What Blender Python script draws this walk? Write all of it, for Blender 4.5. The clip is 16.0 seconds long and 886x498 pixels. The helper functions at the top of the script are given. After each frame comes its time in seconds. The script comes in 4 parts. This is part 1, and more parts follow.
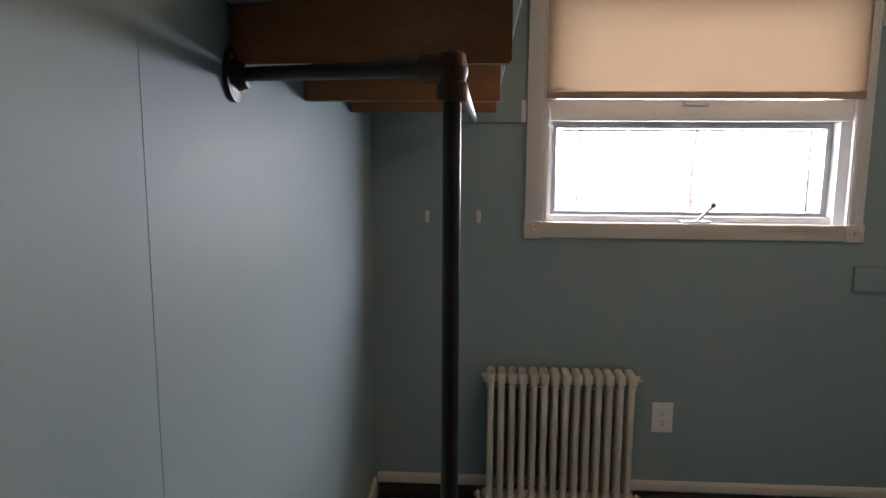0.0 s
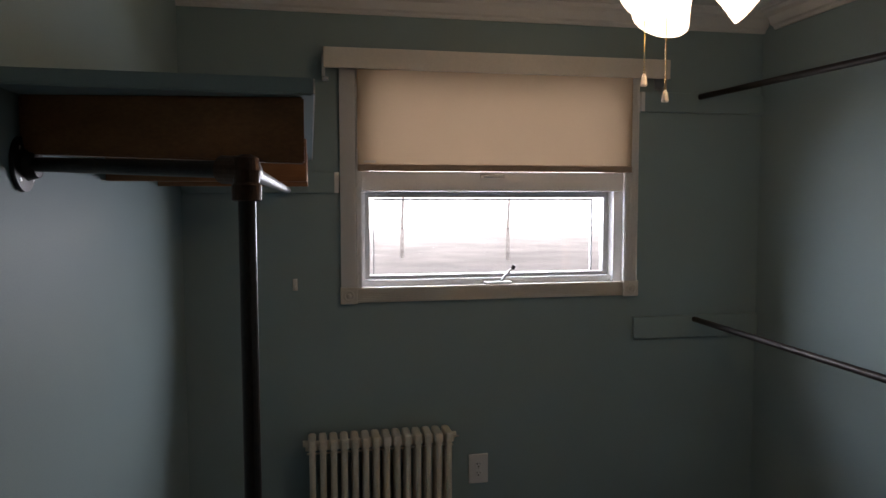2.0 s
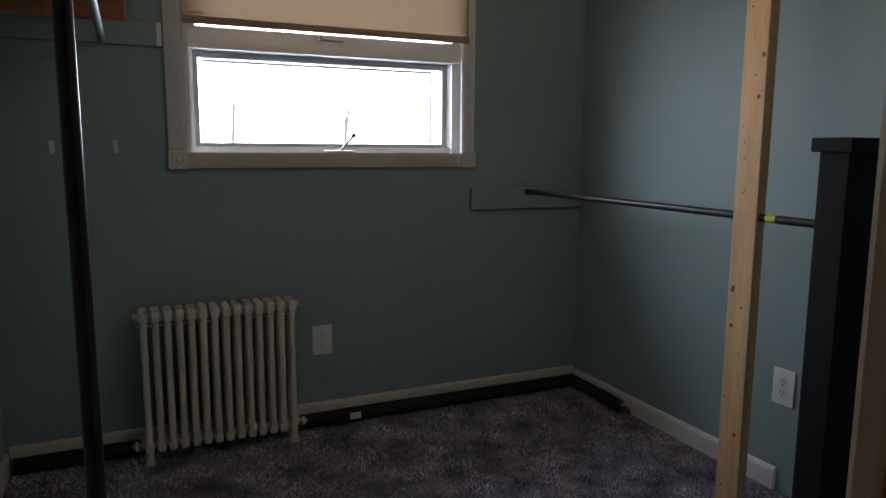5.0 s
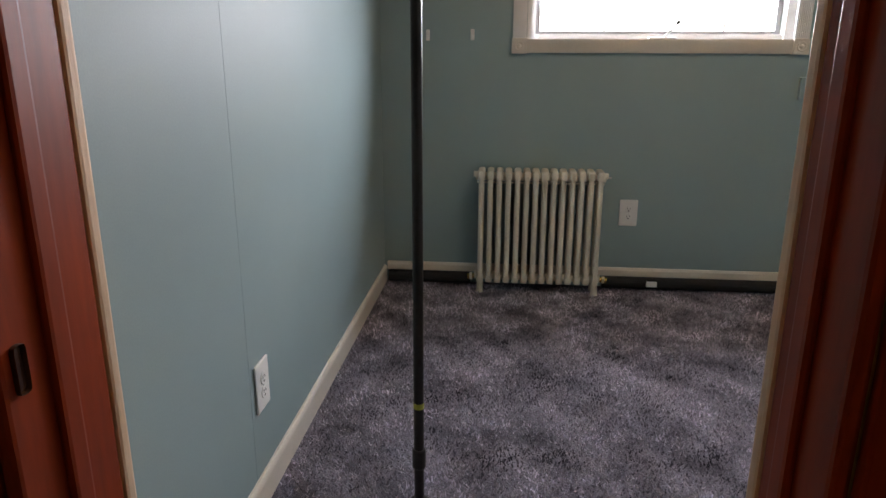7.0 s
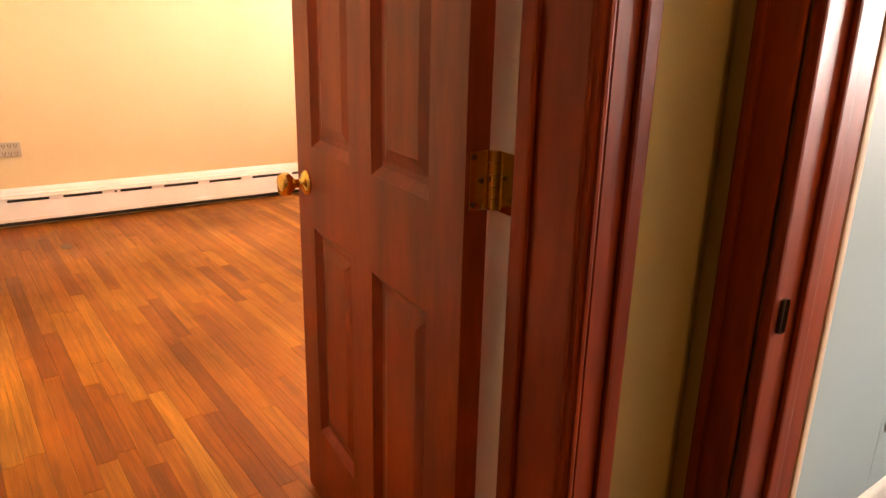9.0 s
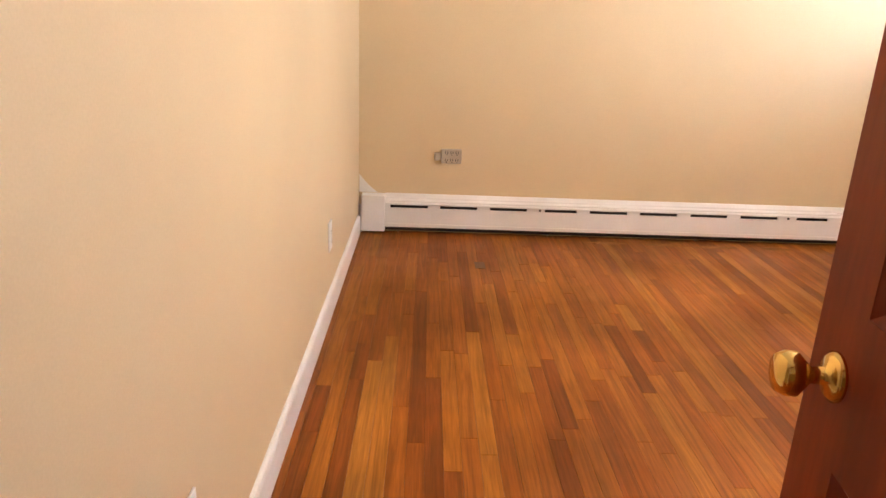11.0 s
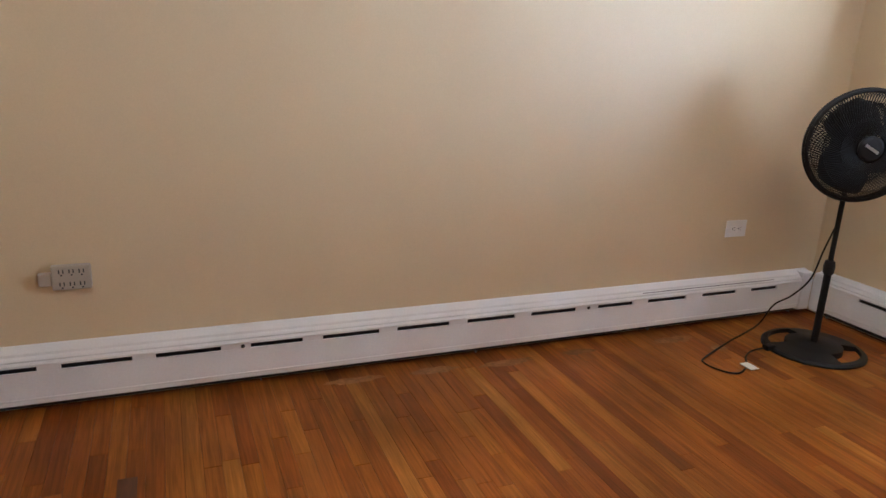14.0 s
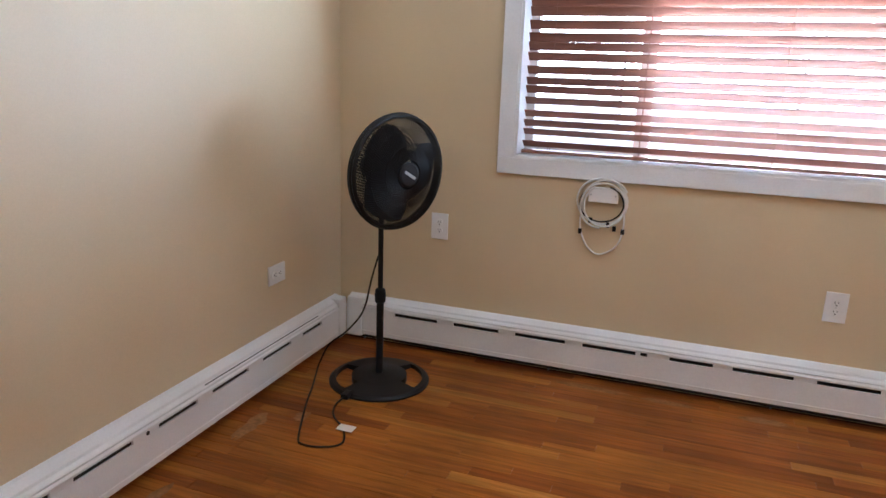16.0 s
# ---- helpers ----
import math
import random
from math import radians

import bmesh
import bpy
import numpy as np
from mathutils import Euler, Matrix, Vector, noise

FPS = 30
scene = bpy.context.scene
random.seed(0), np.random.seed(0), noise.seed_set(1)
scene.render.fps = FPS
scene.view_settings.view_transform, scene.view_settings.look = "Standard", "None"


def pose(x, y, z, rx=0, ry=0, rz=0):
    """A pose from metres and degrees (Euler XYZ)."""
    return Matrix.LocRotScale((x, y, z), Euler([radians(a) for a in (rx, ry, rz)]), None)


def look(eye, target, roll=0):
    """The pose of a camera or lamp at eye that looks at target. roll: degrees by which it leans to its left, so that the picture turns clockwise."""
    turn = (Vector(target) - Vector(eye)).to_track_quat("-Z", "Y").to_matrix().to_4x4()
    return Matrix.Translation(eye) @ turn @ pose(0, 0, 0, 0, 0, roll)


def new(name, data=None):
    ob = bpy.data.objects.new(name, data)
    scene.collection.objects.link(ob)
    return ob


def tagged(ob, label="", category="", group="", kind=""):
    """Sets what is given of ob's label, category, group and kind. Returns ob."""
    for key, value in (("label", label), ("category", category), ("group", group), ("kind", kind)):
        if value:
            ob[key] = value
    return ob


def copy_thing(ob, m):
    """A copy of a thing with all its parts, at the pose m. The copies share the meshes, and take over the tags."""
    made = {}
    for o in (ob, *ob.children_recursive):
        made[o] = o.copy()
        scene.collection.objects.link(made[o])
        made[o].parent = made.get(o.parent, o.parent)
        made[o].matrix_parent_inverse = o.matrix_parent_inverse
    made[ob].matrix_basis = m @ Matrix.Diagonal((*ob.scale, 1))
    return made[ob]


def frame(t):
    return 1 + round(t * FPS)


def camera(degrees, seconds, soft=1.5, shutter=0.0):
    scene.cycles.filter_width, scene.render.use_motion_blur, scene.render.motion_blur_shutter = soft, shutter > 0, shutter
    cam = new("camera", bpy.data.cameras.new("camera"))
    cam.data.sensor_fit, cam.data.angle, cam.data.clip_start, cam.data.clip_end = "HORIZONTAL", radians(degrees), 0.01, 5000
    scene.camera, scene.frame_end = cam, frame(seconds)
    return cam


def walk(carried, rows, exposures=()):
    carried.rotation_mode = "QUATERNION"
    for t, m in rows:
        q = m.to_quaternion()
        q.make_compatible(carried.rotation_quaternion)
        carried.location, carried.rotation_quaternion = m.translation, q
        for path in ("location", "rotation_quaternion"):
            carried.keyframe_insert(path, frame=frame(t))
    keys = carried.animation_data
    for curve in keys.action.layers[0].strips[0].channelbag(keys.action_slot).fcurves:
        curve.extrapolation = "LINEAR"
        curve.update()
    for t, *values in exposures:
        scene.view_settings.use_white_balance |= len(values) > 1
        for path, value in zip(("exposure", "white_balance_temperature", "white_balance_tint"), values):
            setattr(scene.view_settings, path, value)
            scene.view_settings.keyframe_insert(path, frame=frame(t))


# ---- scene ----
cam = camera(65.4, 16.0)
PATH = [
    (0, (0.463, -2.822, 1.515), (0.345, -0.847, 1.218), 0.3),
    (0.5, (0.452, -2.839, 1.552), (0.429, -0.855, 1.297), 0.2),
    (1, (0.453, -2.856, 1.584), (0.562, -0.87, 1.375), 0.1),
    (1.5, (0.475, -2.899, 1.591), (0.719, -0.921, 1.425), 0.1),
    (2, (0.509, -2.914, 1.574), (0.883, -0.954, 1.435), -0.1),
    (2.5, (0.545, -2.92, 1.528), (1.032, -0.985, 1.395), -0.2),
    (3, (0.57, -2.921, 1.476), (1.161, -1.015, 1.339), -0.3),
    (3.2, (0.576, -2.921, 1.46), (1.197, -1.025, 1.321), -0.3),
    (5.3, (0.481, -2.927, 1.208), (1.3, -1.136, 0.861), 0.7),
    (5.5, (0.49, -2.929, 1.202), (1.295, -1.141, 0.808), 0.8),
    (6, (0.525, -2.99, 1.168), (1.086, -1.132, 0.683), 0.4),
    (6.5, (0.563, -3.176, 1.143), (0.717, -1.256, 0.604), 0.3),
    (7, (0.618, -3.399, 1.159), (0.441, -1.485, 0.604), 0.2),
    (7.5, (0.677, -3.582, 1.184), (0.081, -1.759, 0.618), 0.3),
    (8, (0.663, -3.687, 1.206), (-0.325, -2.047, 0.629), 1.0),
    (8.5, (0.667, -3.779, 1.226), (-0.636, -2.381, 0.635), 1.0),
    (9, (0.585, -3.77, 1.227), (-0.947, -2.629, 0.636), 1.4),
    (9.5, (0.498, -3.715, 1.23), (-1.26, -2.969, 0.635), 1.6),
    (10, (0.339, -3.661, 1.23), (-1.527, -3.269, 0.627), 1.7),
    (10.2, (0.258, -3.643, 1.235), (-1.623, -3.335, 0.629), 1.9),
    (12.3, (-1.073, -3.373, 1.273), (-2.97, -3.49, 0.651), 2.1),
    (12.5, (-1.194, -3.341, 1.266), (-3.093, -3.444, 0.649), 2.1),
    (13, (-1.468, -3.22, 1.286), (-3.368, -3.295, 0.668), 2.3),
    (13.5, (-1.644, -3.152, 1.292), (-3.545, -2.966, 0.7), 2.6),
    (14, (-1.789, -3.071, 1.306), (-3.569, -2.34, 0.76), 2.5),
    (14.5, (-2.037, -3.102, 1.325), (-3.585, -1.947, 0.806), 2.9),
    (15, (-2.253, -3.087, 1.31), (-3.471, -1.577, 0.824), 2.5),
    (15.5, (-2.487, -2.969, 1.357), (-3.403, -1.26, 0.865), 2.2),
    (16, (-2.721, -2.928, 1.407), (-3.369, -1.102, 0.911), 2.0),
]
walk(cam, [(t, look(eye, target, roll)) for t, eye, target, roll in PATH],
     exposures=[(0, -0.5, 7000, 27), (1.5, -1.15, 7000, 26), (2.5, -1.5, 6800, 23), (3.2, -1.55, 6700, 21), (5.3, -1.4, 6500, 18), (6.0, -0.8, 6700, 20), (7.0, 0.15, 7000, 23), (8.0, 0.45, 7000, 22),
                (8.5, 0.85, 7800, 25), (9.0, 1.6, 9300, 34), (9.5, 1.6, 8800, 28), (10.2, 1.5, 7500, 20), (12.3, 0.2, 5700, 18), (14.0, 0.08, 5250, 14), (16, 0.0, 5050, 12)])

# ---------------------------------------------------------------- light
world = bpy.data.worlds.new("sky")
scene.world = world
world.use_nodes = True
wn = world.node_tree.nodes
sky = wn.new("ShaderNodeTexSky")
sky.sky_type = "NISHITA"
sky.sun_disc = False
sky.sun_elevation = radians(35)
sky.sun_rotation = radians(150)
world.node_tree.links.new(sky.outputs[0], wn["Background"].inputs[0])
wn["Background"].inputs[1].default_value = 0.12

sun = new("sun", bpy.data.lights.new("sun", "SUN"))
sun.data.energy = 5.0
sun.data.angle = radians(12)
sun.data.color = (1.0, 0.96, 0.9)
sun.matrix_world = look((0, -20, 15), (0, 0, 0))


def area_lamp(name, eye, target, w, h, power, color):
    lamp = new(name, bpy.data.lights.new(name, "AREA"))
    lamp.data.shape, lamp.data.size, lamp.data.size_y = "RECTANGLE", w, h
    lamp.data.energy, lamp.data.color = power, color
    lamp.matrix_world = look(eye, target)
    return lamp


def bulb_lamp(name, place, power, color, size=0.04):
    lamp = new(name, bpy.data.lights.new(name, "POINT"))
    lamp.data.energy, lamp.data.color, lamp.data.shadow_soft_size = power, color, size
    lamp.location = place
    return lamp


WARM = (1.0, 0.70, 0.42)
area_lamp("window_daylight", (1.30, 0.30, 1.45), (1.30, -0.70, 0.55), 1.15, 0.36, 66, (0.76, 0.89, 1.0))
area_lamp("bedroom_window_daylight", (-2.38, 0.405, 1.45), (-2.38, -1, 1.40), 1.1, 0.8, 250, (0.86, 0.94, 1.0))
# unseen warm fill added to brighten the hall casing; no fixture there
bulb_lamp("hall_bulb", (1.85, -3.2, 2.25), 6.0, WARM, 0.08)
# added warm fill for the bedroom walls, at an assumed place without a fixture
bulb_lamp("bedroom_bulb", (-1.9, -1.9, 2.25), 22, (1.0, 0.72, 0.42), 0.12)

# ---------------------------------------------------------------- materials


def material(name, base, rough=0.6, metal=0.0, var=0.12, scale=6.0, grain=60.0, bump=0.15, stretch=(1, 1, 1),
             second=None, coat=0.0, spec=0.5, per_object=0.0, dist=0.002):
    m = bpy.data.materials.new(name)
    m.use_nodes = True
    nt = m.node_tree
    n, l = nt.nodes, nt.links
    b = n["Principled BSDF"]
    tc = n.new("ShaderNodeTexCoord")
    mp = n.new("ShaderNodeMapping")
    mp.inputs["Scale"].default_value = stretch
    l.new(tc.outputs["Object"], mp.inputs[0])
    big = n.new("ShaderNodeTexNoise")
    big.inputs["Scale"].default_value = scale
    big.inputs["Detail"].default_value = 5
    fine = n.new("ShaderNodeTexNoise")
    fine.inputs["Scale"].default_value = grain
    fine.inputs["Detail"].default_value = 6
    l.new(mp.outputs[0], big.inputs["Vector"])
    l.new(mp.outputs[0], fine.inputs["Vector"])
    mix = n.new("ShaderNodeMix")
    mix.data_type = "RGBA"
    dark = tuple(c * (1 - var) for c in base)
    light = tuple(min(1, c * (1 + var)) for c in base)
    mix.inputs["A"].default_value = (*(second or dark), 1)
    mix.inputs["B"].default_value = (*light, 1)
    ramp = n.new("ShaderNodeMapRange")
    ramp.inputs["From Min"].default_value, ramp.inputs["From Max"].default_value = 0.3, 0.7
    l.new(big.outputs["Fac"], ramp.inputs["Value"])
    l.new(ramp.outputs[0], mix.inputs["Factor"])
    mul = n.new("ShaderNodeMix")
    mul.data_type, mul.blend_type = "RGBA", "MULTIPLY"
    mul.inputs["Factor"].default_value = 1
    gr = n.new("ShaderNodeMapRange")
    gr.inputs["From Min"].default_value, gr.inputs["From Max"].default_value = 0.3, 0.7
    gr.inputs["To Min"].default_value, gr.inputs["To Max"].default_value = 1 - var * 0.8, 1 + var * 0.3
    l.new(fine.outputs["Fac"], gr.inputs["Value"])
    l.new(mix.outputs["Result"], mul.inputs["A"])
    l.new(gr.outputs[0], mul.inputs["B"])
    out = mul.outputs["Result"]
    if per_object:
        oi = n.new("ShaderNodeObjectInfo")
        pr = n.new("ShaderNodeMapRange")
        pr.inputs["To Min"].default_value, pr.inputs["To Max"].default_value = 1 - per_object, 1 + per_object * 0.7
        l.new(oi.outputs["Random"], pr.inputs["Value"])
        m2 = n.new("ShaderNodeMix")
        m2.data_type, m2.blend_type = "RGBA", "MULTIPLY"
        m2.inputs["Factor"].default_value = 1
        l.new(out, m2.inputs["A"])
        l.new(pr.outputs[0], m2.inputs["B"])
        out = m2.outputs["Result"]
        add = n.new("ShaderNodeVectorMath")
        add.operation = "MULTIPLY_ADD"
        add.inputs[1].default_value = (37.0, 23.0, 11.0)
        comb = n.new("ShaderNodeCombineXYZ")
        for i in range(3):
            l.new(oi.outputs["Random"], comb.inputs[i])
        l.new(comb.outputs[0], add.inputs[0])
        l.new(tc.outputs["Object"], add.inputs[2])
        l.new(add.outputs[0], mp.inputs[0])
    l.new(out, b.inputs["Base Color"])
    b.inputs["Roughness"].default_value = rough
    b.inputs["Metallic"].default_value = metal
    b.inputs["Coat Weight"].default_value = coat
    b.inputs["Specular IOR Level"].default_value = spec
    if bump:
        bp = n.new("ShaderNodeBump")
        bp.inputs["Strength"].default_value = bump
        bp.inputs["Distance"].default_value = dist
        l.new(fine.outputs["Fac"], bp.inputs["Height"])
        l.new(bp.outputs[0], b.inputs["Normal"])
    return m


def glow(name, color, strength):
    m = bpy.data.materials.new(name)
    m.use_nodes = True
    b = m.node_tree.nodes["Principled BSDF"]
    b.inputs["Base Color"].default_value = (*color, 1)
    b.inputs["Emission Color"].default_value = (*color, 1)
    b.inputs["Emission Strength"].default_value = strength
    return m


TEAL = material("teal_wall_paint", (0.27, 0.36, 0.365), rough=0.55, spec=0.28, var=0.05, scale=1.5, grain=240, bump=0.10)
CREAM = material("cream_wall_paint", (0.64, 0.51, 0.315), rough=0.5, var=0.05, scale=1.2, grain=220, bump=0.10)
OLIVE = material("olive_hall_paint", (0.42, 0.33, 0.13), rough=0.5, var=0.06, scale=1.5, grain=220, bump=0.08)
CEIL = material("white_ceiling_paint", (0.78, 0.76, 0.72), rough=0.8, var=0.04, grain=150)
WHITE = material("white_trim_paint", (0.78, 0.78, 0.77), rough=0.35, var=0.05, scale=3, grain=120, bump=0.06)
IVORY = material("ivory_trim_paint", (0.72, 0.66, 0.57), rough=0.4, var=0.06, scale=4, grain=120, bump=0.06)
PLATE = material("white_plastic", (0.8, 0.79, 0.76), rough=0.3, var=0.03, bump=0.0)
STRIPG = material("aged_beige_plastic", (0.40, 0.35, 0.28), rough=0.45, var=0.06, bump=0.02)
# near-black for socket slots and holes, and for the shade inside heater covers
SLOTSHADE = material("dark_slot_and_shade", (0.03, 0.03, 0.03), rough=0.6, var=0.1, bump=0.0)
MAHOG = material("mahogany_stained_wood", (0.26, 0.040, 0.008), rough=0.46, spec=0.28, var=0.22, scale=1.8, grain=14, bump=0.08,
                 stretch=(5, 5, 0.8), second=(0.15, 0.021, 0.005))
PINE = material("raw_pine_lumber", (0.62, 0.40, 0.20), rough=0.65, var=0.18, scale=2.2, grain=30, bump=0.2, stretch=(10, 10, 0.6))
KNOT = material("dark_pine_knot", (0.16, 0.07, 0.03), rough=0.7, var=0.3, grain=80)
STRIP = material("unstained_pine_strip", (0.66, 0.50, 0.34), rough=0.6, var=0.12, stretch=(8, 8, 0.7))
BROWNB = material("varnished_shelf_board", (0.27, 0.11, 0.04), rough=0.45, var=0.25, scale=2, grain=26, bump=0.12, stretch=(0.8, 8, 8))
PIPE = material("black_iron_pipe", (0.028, 0.022, 0.02), rough=0.42, metal=0.5, var=0.3, scale=9, grain=120, bump=0.2)
FITTING = material("bronzed_iron_fitting", (0.07, 0.035, 0.022), rough=0.45, metal=0.6, var=0.3, scale=12, grain=140, bump=0.25)
STEEL = material("galvanised_steel", (0.55, 0.55, 0.54), rough=0.35, metal=0.9, var=0.1, scale=12, grain=90)
DULLS = material("dull_grey_steel", (0.30, 0.30, 0.30), rough=0.5, metal=0.7, var=0.15, scale=12, grain=90)
YELLOWM = material("yellow_marking", (0.55, 0.52, 0.06), rough=0.6, var=0.2)
BRASS = material("polished_brass", (0.83, 0.56, 0.17), rough=0.16, metal=1.0, var=0.06, grain=50, bump=0.03)
RADM = material("cream_radiator_enamel", (0.74, 0.68, 0.56), rough=0.36, var=0.09, scale=7, grain=90, bump=0.1)
BLACKP = material("black_plastic", (0.010, 0.010, 0.011), rough=0.5, spec=0.3, var=0.2, grain=160, bump=0.05)
BLACKM = material("black_stained_wood", (0.008, 0.008, 0.009), rough=0.75, spec=0.2, var=0.2, grain=60)
RUBBER = material("black_foam_sleeve", (0.012, 0.012, 0.013), rough=0.8, var=0.3, grain=180, bump=0.3)
ALU = material("grey_aluminium_frame", (0.42, 0.42, 0.42), rough=0.4, metal=0.6, var=0.08)
CARPET = material("charcoal_carpet", (0.28, 0.26, 0.31), rough=0.97, var=0.42, scale=6.5, grain=150, bump=0.9,
                  second=(0.11, 0.10, 0.125), spec=0.1, dist=0.012)
PILE = material("carpet_pile", (0.63, 0.585, 0.68), rough=0.97, var=0.45, scale=6, grain=60, bump=0.0, second=(0.07, 0.066, 0.085), spec=0.1)
pn = PILE.node_tree
geo = pn.nodes.new("ShaderNodeNewGeometry")
isl = pn.nodes.new("ShaderNodeMapRange")
isl.inputs["To Min"].default_value, isl.inputs["To Max"].default_value = 0.45, 1.6
pn.links.new(geo.outputs["Random Per Island"], isl.inputs["Value"])
pm = pn.nodes.new("ShaderNodeMix")
pm.data_type, pm.blend_type = "RGBA", "MULTIPLY"
pm.inputs["Factor"].default_value = 1
pn.links.new(pn.nodes["Principled BSDF"].inputs["Base Color"].links[0].from_socket, pm.inputs["A"])
pn.links.new(isl.outputs[0], pm.inputs["B"])
pn.links.new(pm.outputs["Result"], pn.nodes["Principled BSDF"].inputs["Base Color"])


def oak_floor():
    """Oak strips: each one has its own stain, from dark red brown to golden, with long grain and worn finish."""
    m = bpy.data.materials.new("worn_oak_floor")
    m.use_nodes = True
    n, l = m.node_tree.nodes, m.node_tree.links
    b = n["Principled BSDF"]
    oi, geo_in, tex = n.new("ShaderNodeObjectInfo"), n.new("ShaderNodeNewGeometry"), n.new("ShaderNodeTexCoord")
    add = n.new("ShaderNodeMath")
    add.operation = "ADD"
    l.new(oi.outputs["Random"], add.inputs[0])
    l.new(geo_in.outputs["Random Per Island"], add.inputs[1])
    frac = n.new("ShaderNodeMath")
    frac.operation = "FRACT"
    l.new(add.outputs[0], frac.inputs[0])
    ramp = n.new("ShaderNodeValToRGB")
    stops = ((0.0, (0.20, 0.046, 0.006)), (0.2, (0.29, 0.078, 0.009)), (0.6, (0.35, 0.104, 0.012)), (0.88, (0.40, 0.135, 0.016)), (1.0, (0.46, 0.18, 0.027)))
    ramp.color_ramp.elements[0].color = (*stops[0][1], 1)
    ramp.color_ramp.elements[1].color = (*stops[-1][1], 1)
    for at, c in stops[1:-1]:
        ramp.color_ramp.elements.new(at).color = (*c, 1)
    l.new(frac.outputs[0], ramp.inputs[0])
    shift = n.new("ShaderNodeCombineXYZ")
    for i in range(3):
        l.new(frac.outputs[0], shift.inputs[i])
    moved = n.new("ShaderNodeVectorMath")
    moved.operation = "MULTIPLY_ADD"
    moved.inputs[1].default_value = (37.0, 23.0, 11.0)
    l.new(shift.outputs[0], moved.inputs[0])
    l.new(tex.outputs["Object"], moved.inputs[2])
    out, height = ramp.outputs[0], None
    for sc, squeeze, lo, hi, warp in ((2.2, (1.0, 22, 1), 0.70, 1.16, 1.2), (9.0, (1.2, 38, 1), 0.82, 1.07, 0.3)):
        mp = n.new("ShaderNodeMapping")
        mp.inputs["Scale"].default_value = squeeze
        l.new(moved.outputs[0], mp.inputs[0])
        t = n.new("ShaderNodeTexNoise")
        t.inputs["Scale"].default_value, t.inputs["Detail"].default_value, t.inputs["Distortion"].default_value = sc, 7, warp
        l.new(mp.outputs[0], t.inputs["Vector"])
        r = n.new("ShaderNodeMapRange")
        r.inputs["From Min"].default_value, r.inputs["From Max"].default_value = 0.34, 0.66
        r.inputs["To Min"].default_value, r.inputs["To Max"].default_value = lo, hi
        l.new(t.outputs["Fac"], r.inputs["Value"])
        mul = n.new("ShaderNodeMix")
        mul.data_type, mul.blend_type = "RGBA", "MULTIPLY"
        mul.inputs["Factor"].default_value = 1
        l.new(out, mul.inputs["A"])
        l.new(r.outputs[0], mul.inputs["B"])
        out, height = mul.outputs["Result"], t.outputs["Fac"]
    wear = n.new("ShaderNodeTexNoise")
    wear.inputs["Scale"].default_value, wear.inputs["Detail"].default_value = 1.5, 6
    l.new(geo_in.outputs["Position"], wear.inputs["Vector"])
    r = n.new("ShaderNodeMapRange")
    r.inputs["From Min"].default_value, r.inputs["From Max"].default_value = 0.34, 0.66
    r.inputs["To Min"].default_value, r.inputs["To Max"].default_value = 0.68, 1.12
    l.new(wear.outputs["Fac"], r.inputs["Value"])
    mul = n.new("ShaderNodeMix")
    mul.data_type, mul.blend_type = "RGBA", "MULTIPLY"
    mul.inputs["Factor"].default_value = 1
    l.new(out, mul.inputs["A"])
    l.new(r.outputs[0], mul.inputs["B"])
    l.new(mul.outputs["Result"], b.inputs["Base Color"])
    rr = n.new("ShaderNodeMapRange")
    rr.inputs["From Min"].default_value, rr.inputs["From Max"].default_value = 0.3, 0.7
    rr.inputs["To Min"].default_value, rr.inputs["To Max"].default_value = 0.50, 0.30
    l.new(wear.outputs["Fac"], rr.inputs["Value"])
    l.new(rr.outputs[0], b.inputs["Roughness"])
    b.inputs["Specular IOR Level"].default_value = 0.2
    bp = n.new("ShaderNodeBump")
    bp.inputs["Strength"].default_value, bp.inputs["Distance"].default_value = 0.12, 0.002
    l.new(height, bp.inputs["Height"])
    l.new(bp.outputs[0], b.inputs["Normal"])
    return m


OAK = oak_floor()
JOINT = material("floor_gap", (0.10, 0.032, 0.010), rough=0.9, var=0.2)
DARKOAK = material("dark_repair_plank", (0.10, 0.030, 0.012), rough=0.4, var=0.3, scale=3, grain=34, stretch=(0.9, 14, 1))
SCUFF = material("worn_bare_wood_patch", (0.30, 0.13, 0.045), rough=0.7, var=0.4, scale=9, grain=60)
SLATM = material("cherry_blind_slat", (0.21, 0.092, 0.054), rough=0.4, var=0.18, scale=4, grain=40, stretch=(1, 10, 10), bump=0.05)
CORD = material("white_cable_jacket", (0.75, 0.74, 0.7), rough=0.5, var=0.05, bump=0)
SNOWY = material("ground_outdoors", (0.45, 0.44, 0.42), rough=0.9, var=0.2, scale=0.4, grain=8)
# bark colour lifted near white to stand in for glare washing out the trees
BARK = material("glare_pale_bark", (0.80, 0.79, 0.78), rough=0.9, var=0.3, scale=5, grain=40)
FROST = glow("lit_frosted_glass", (1.0, 0.82, 0.58), 9.0)

shade_cloth = material("tan_roller_cloth", (0.47, 0.36, 0.235), rough=0.9, var=0.06, scale=2, grain=400, bump=0.15)
nt = shade_cloth.node_tree
tr = nt.nodes.new("ShaderNodeBsdfTranslucent")
tr.inputs[0].default_value = (0.45, 0.335, 0.225, 1)
ms = nt.nodes.new("ShaderNodeMixShader")
ms.inputs[0].default_value = 0.42
nt.links.new(nt.nodes["Principled BSDF"].outputs[0], ms.inputs[1])
nt.links.new(tr.outputs[0], ms.inputs[2])
nt.links.new(ms.outputs[0], nt.nodes["Material Output"].inputs[0])

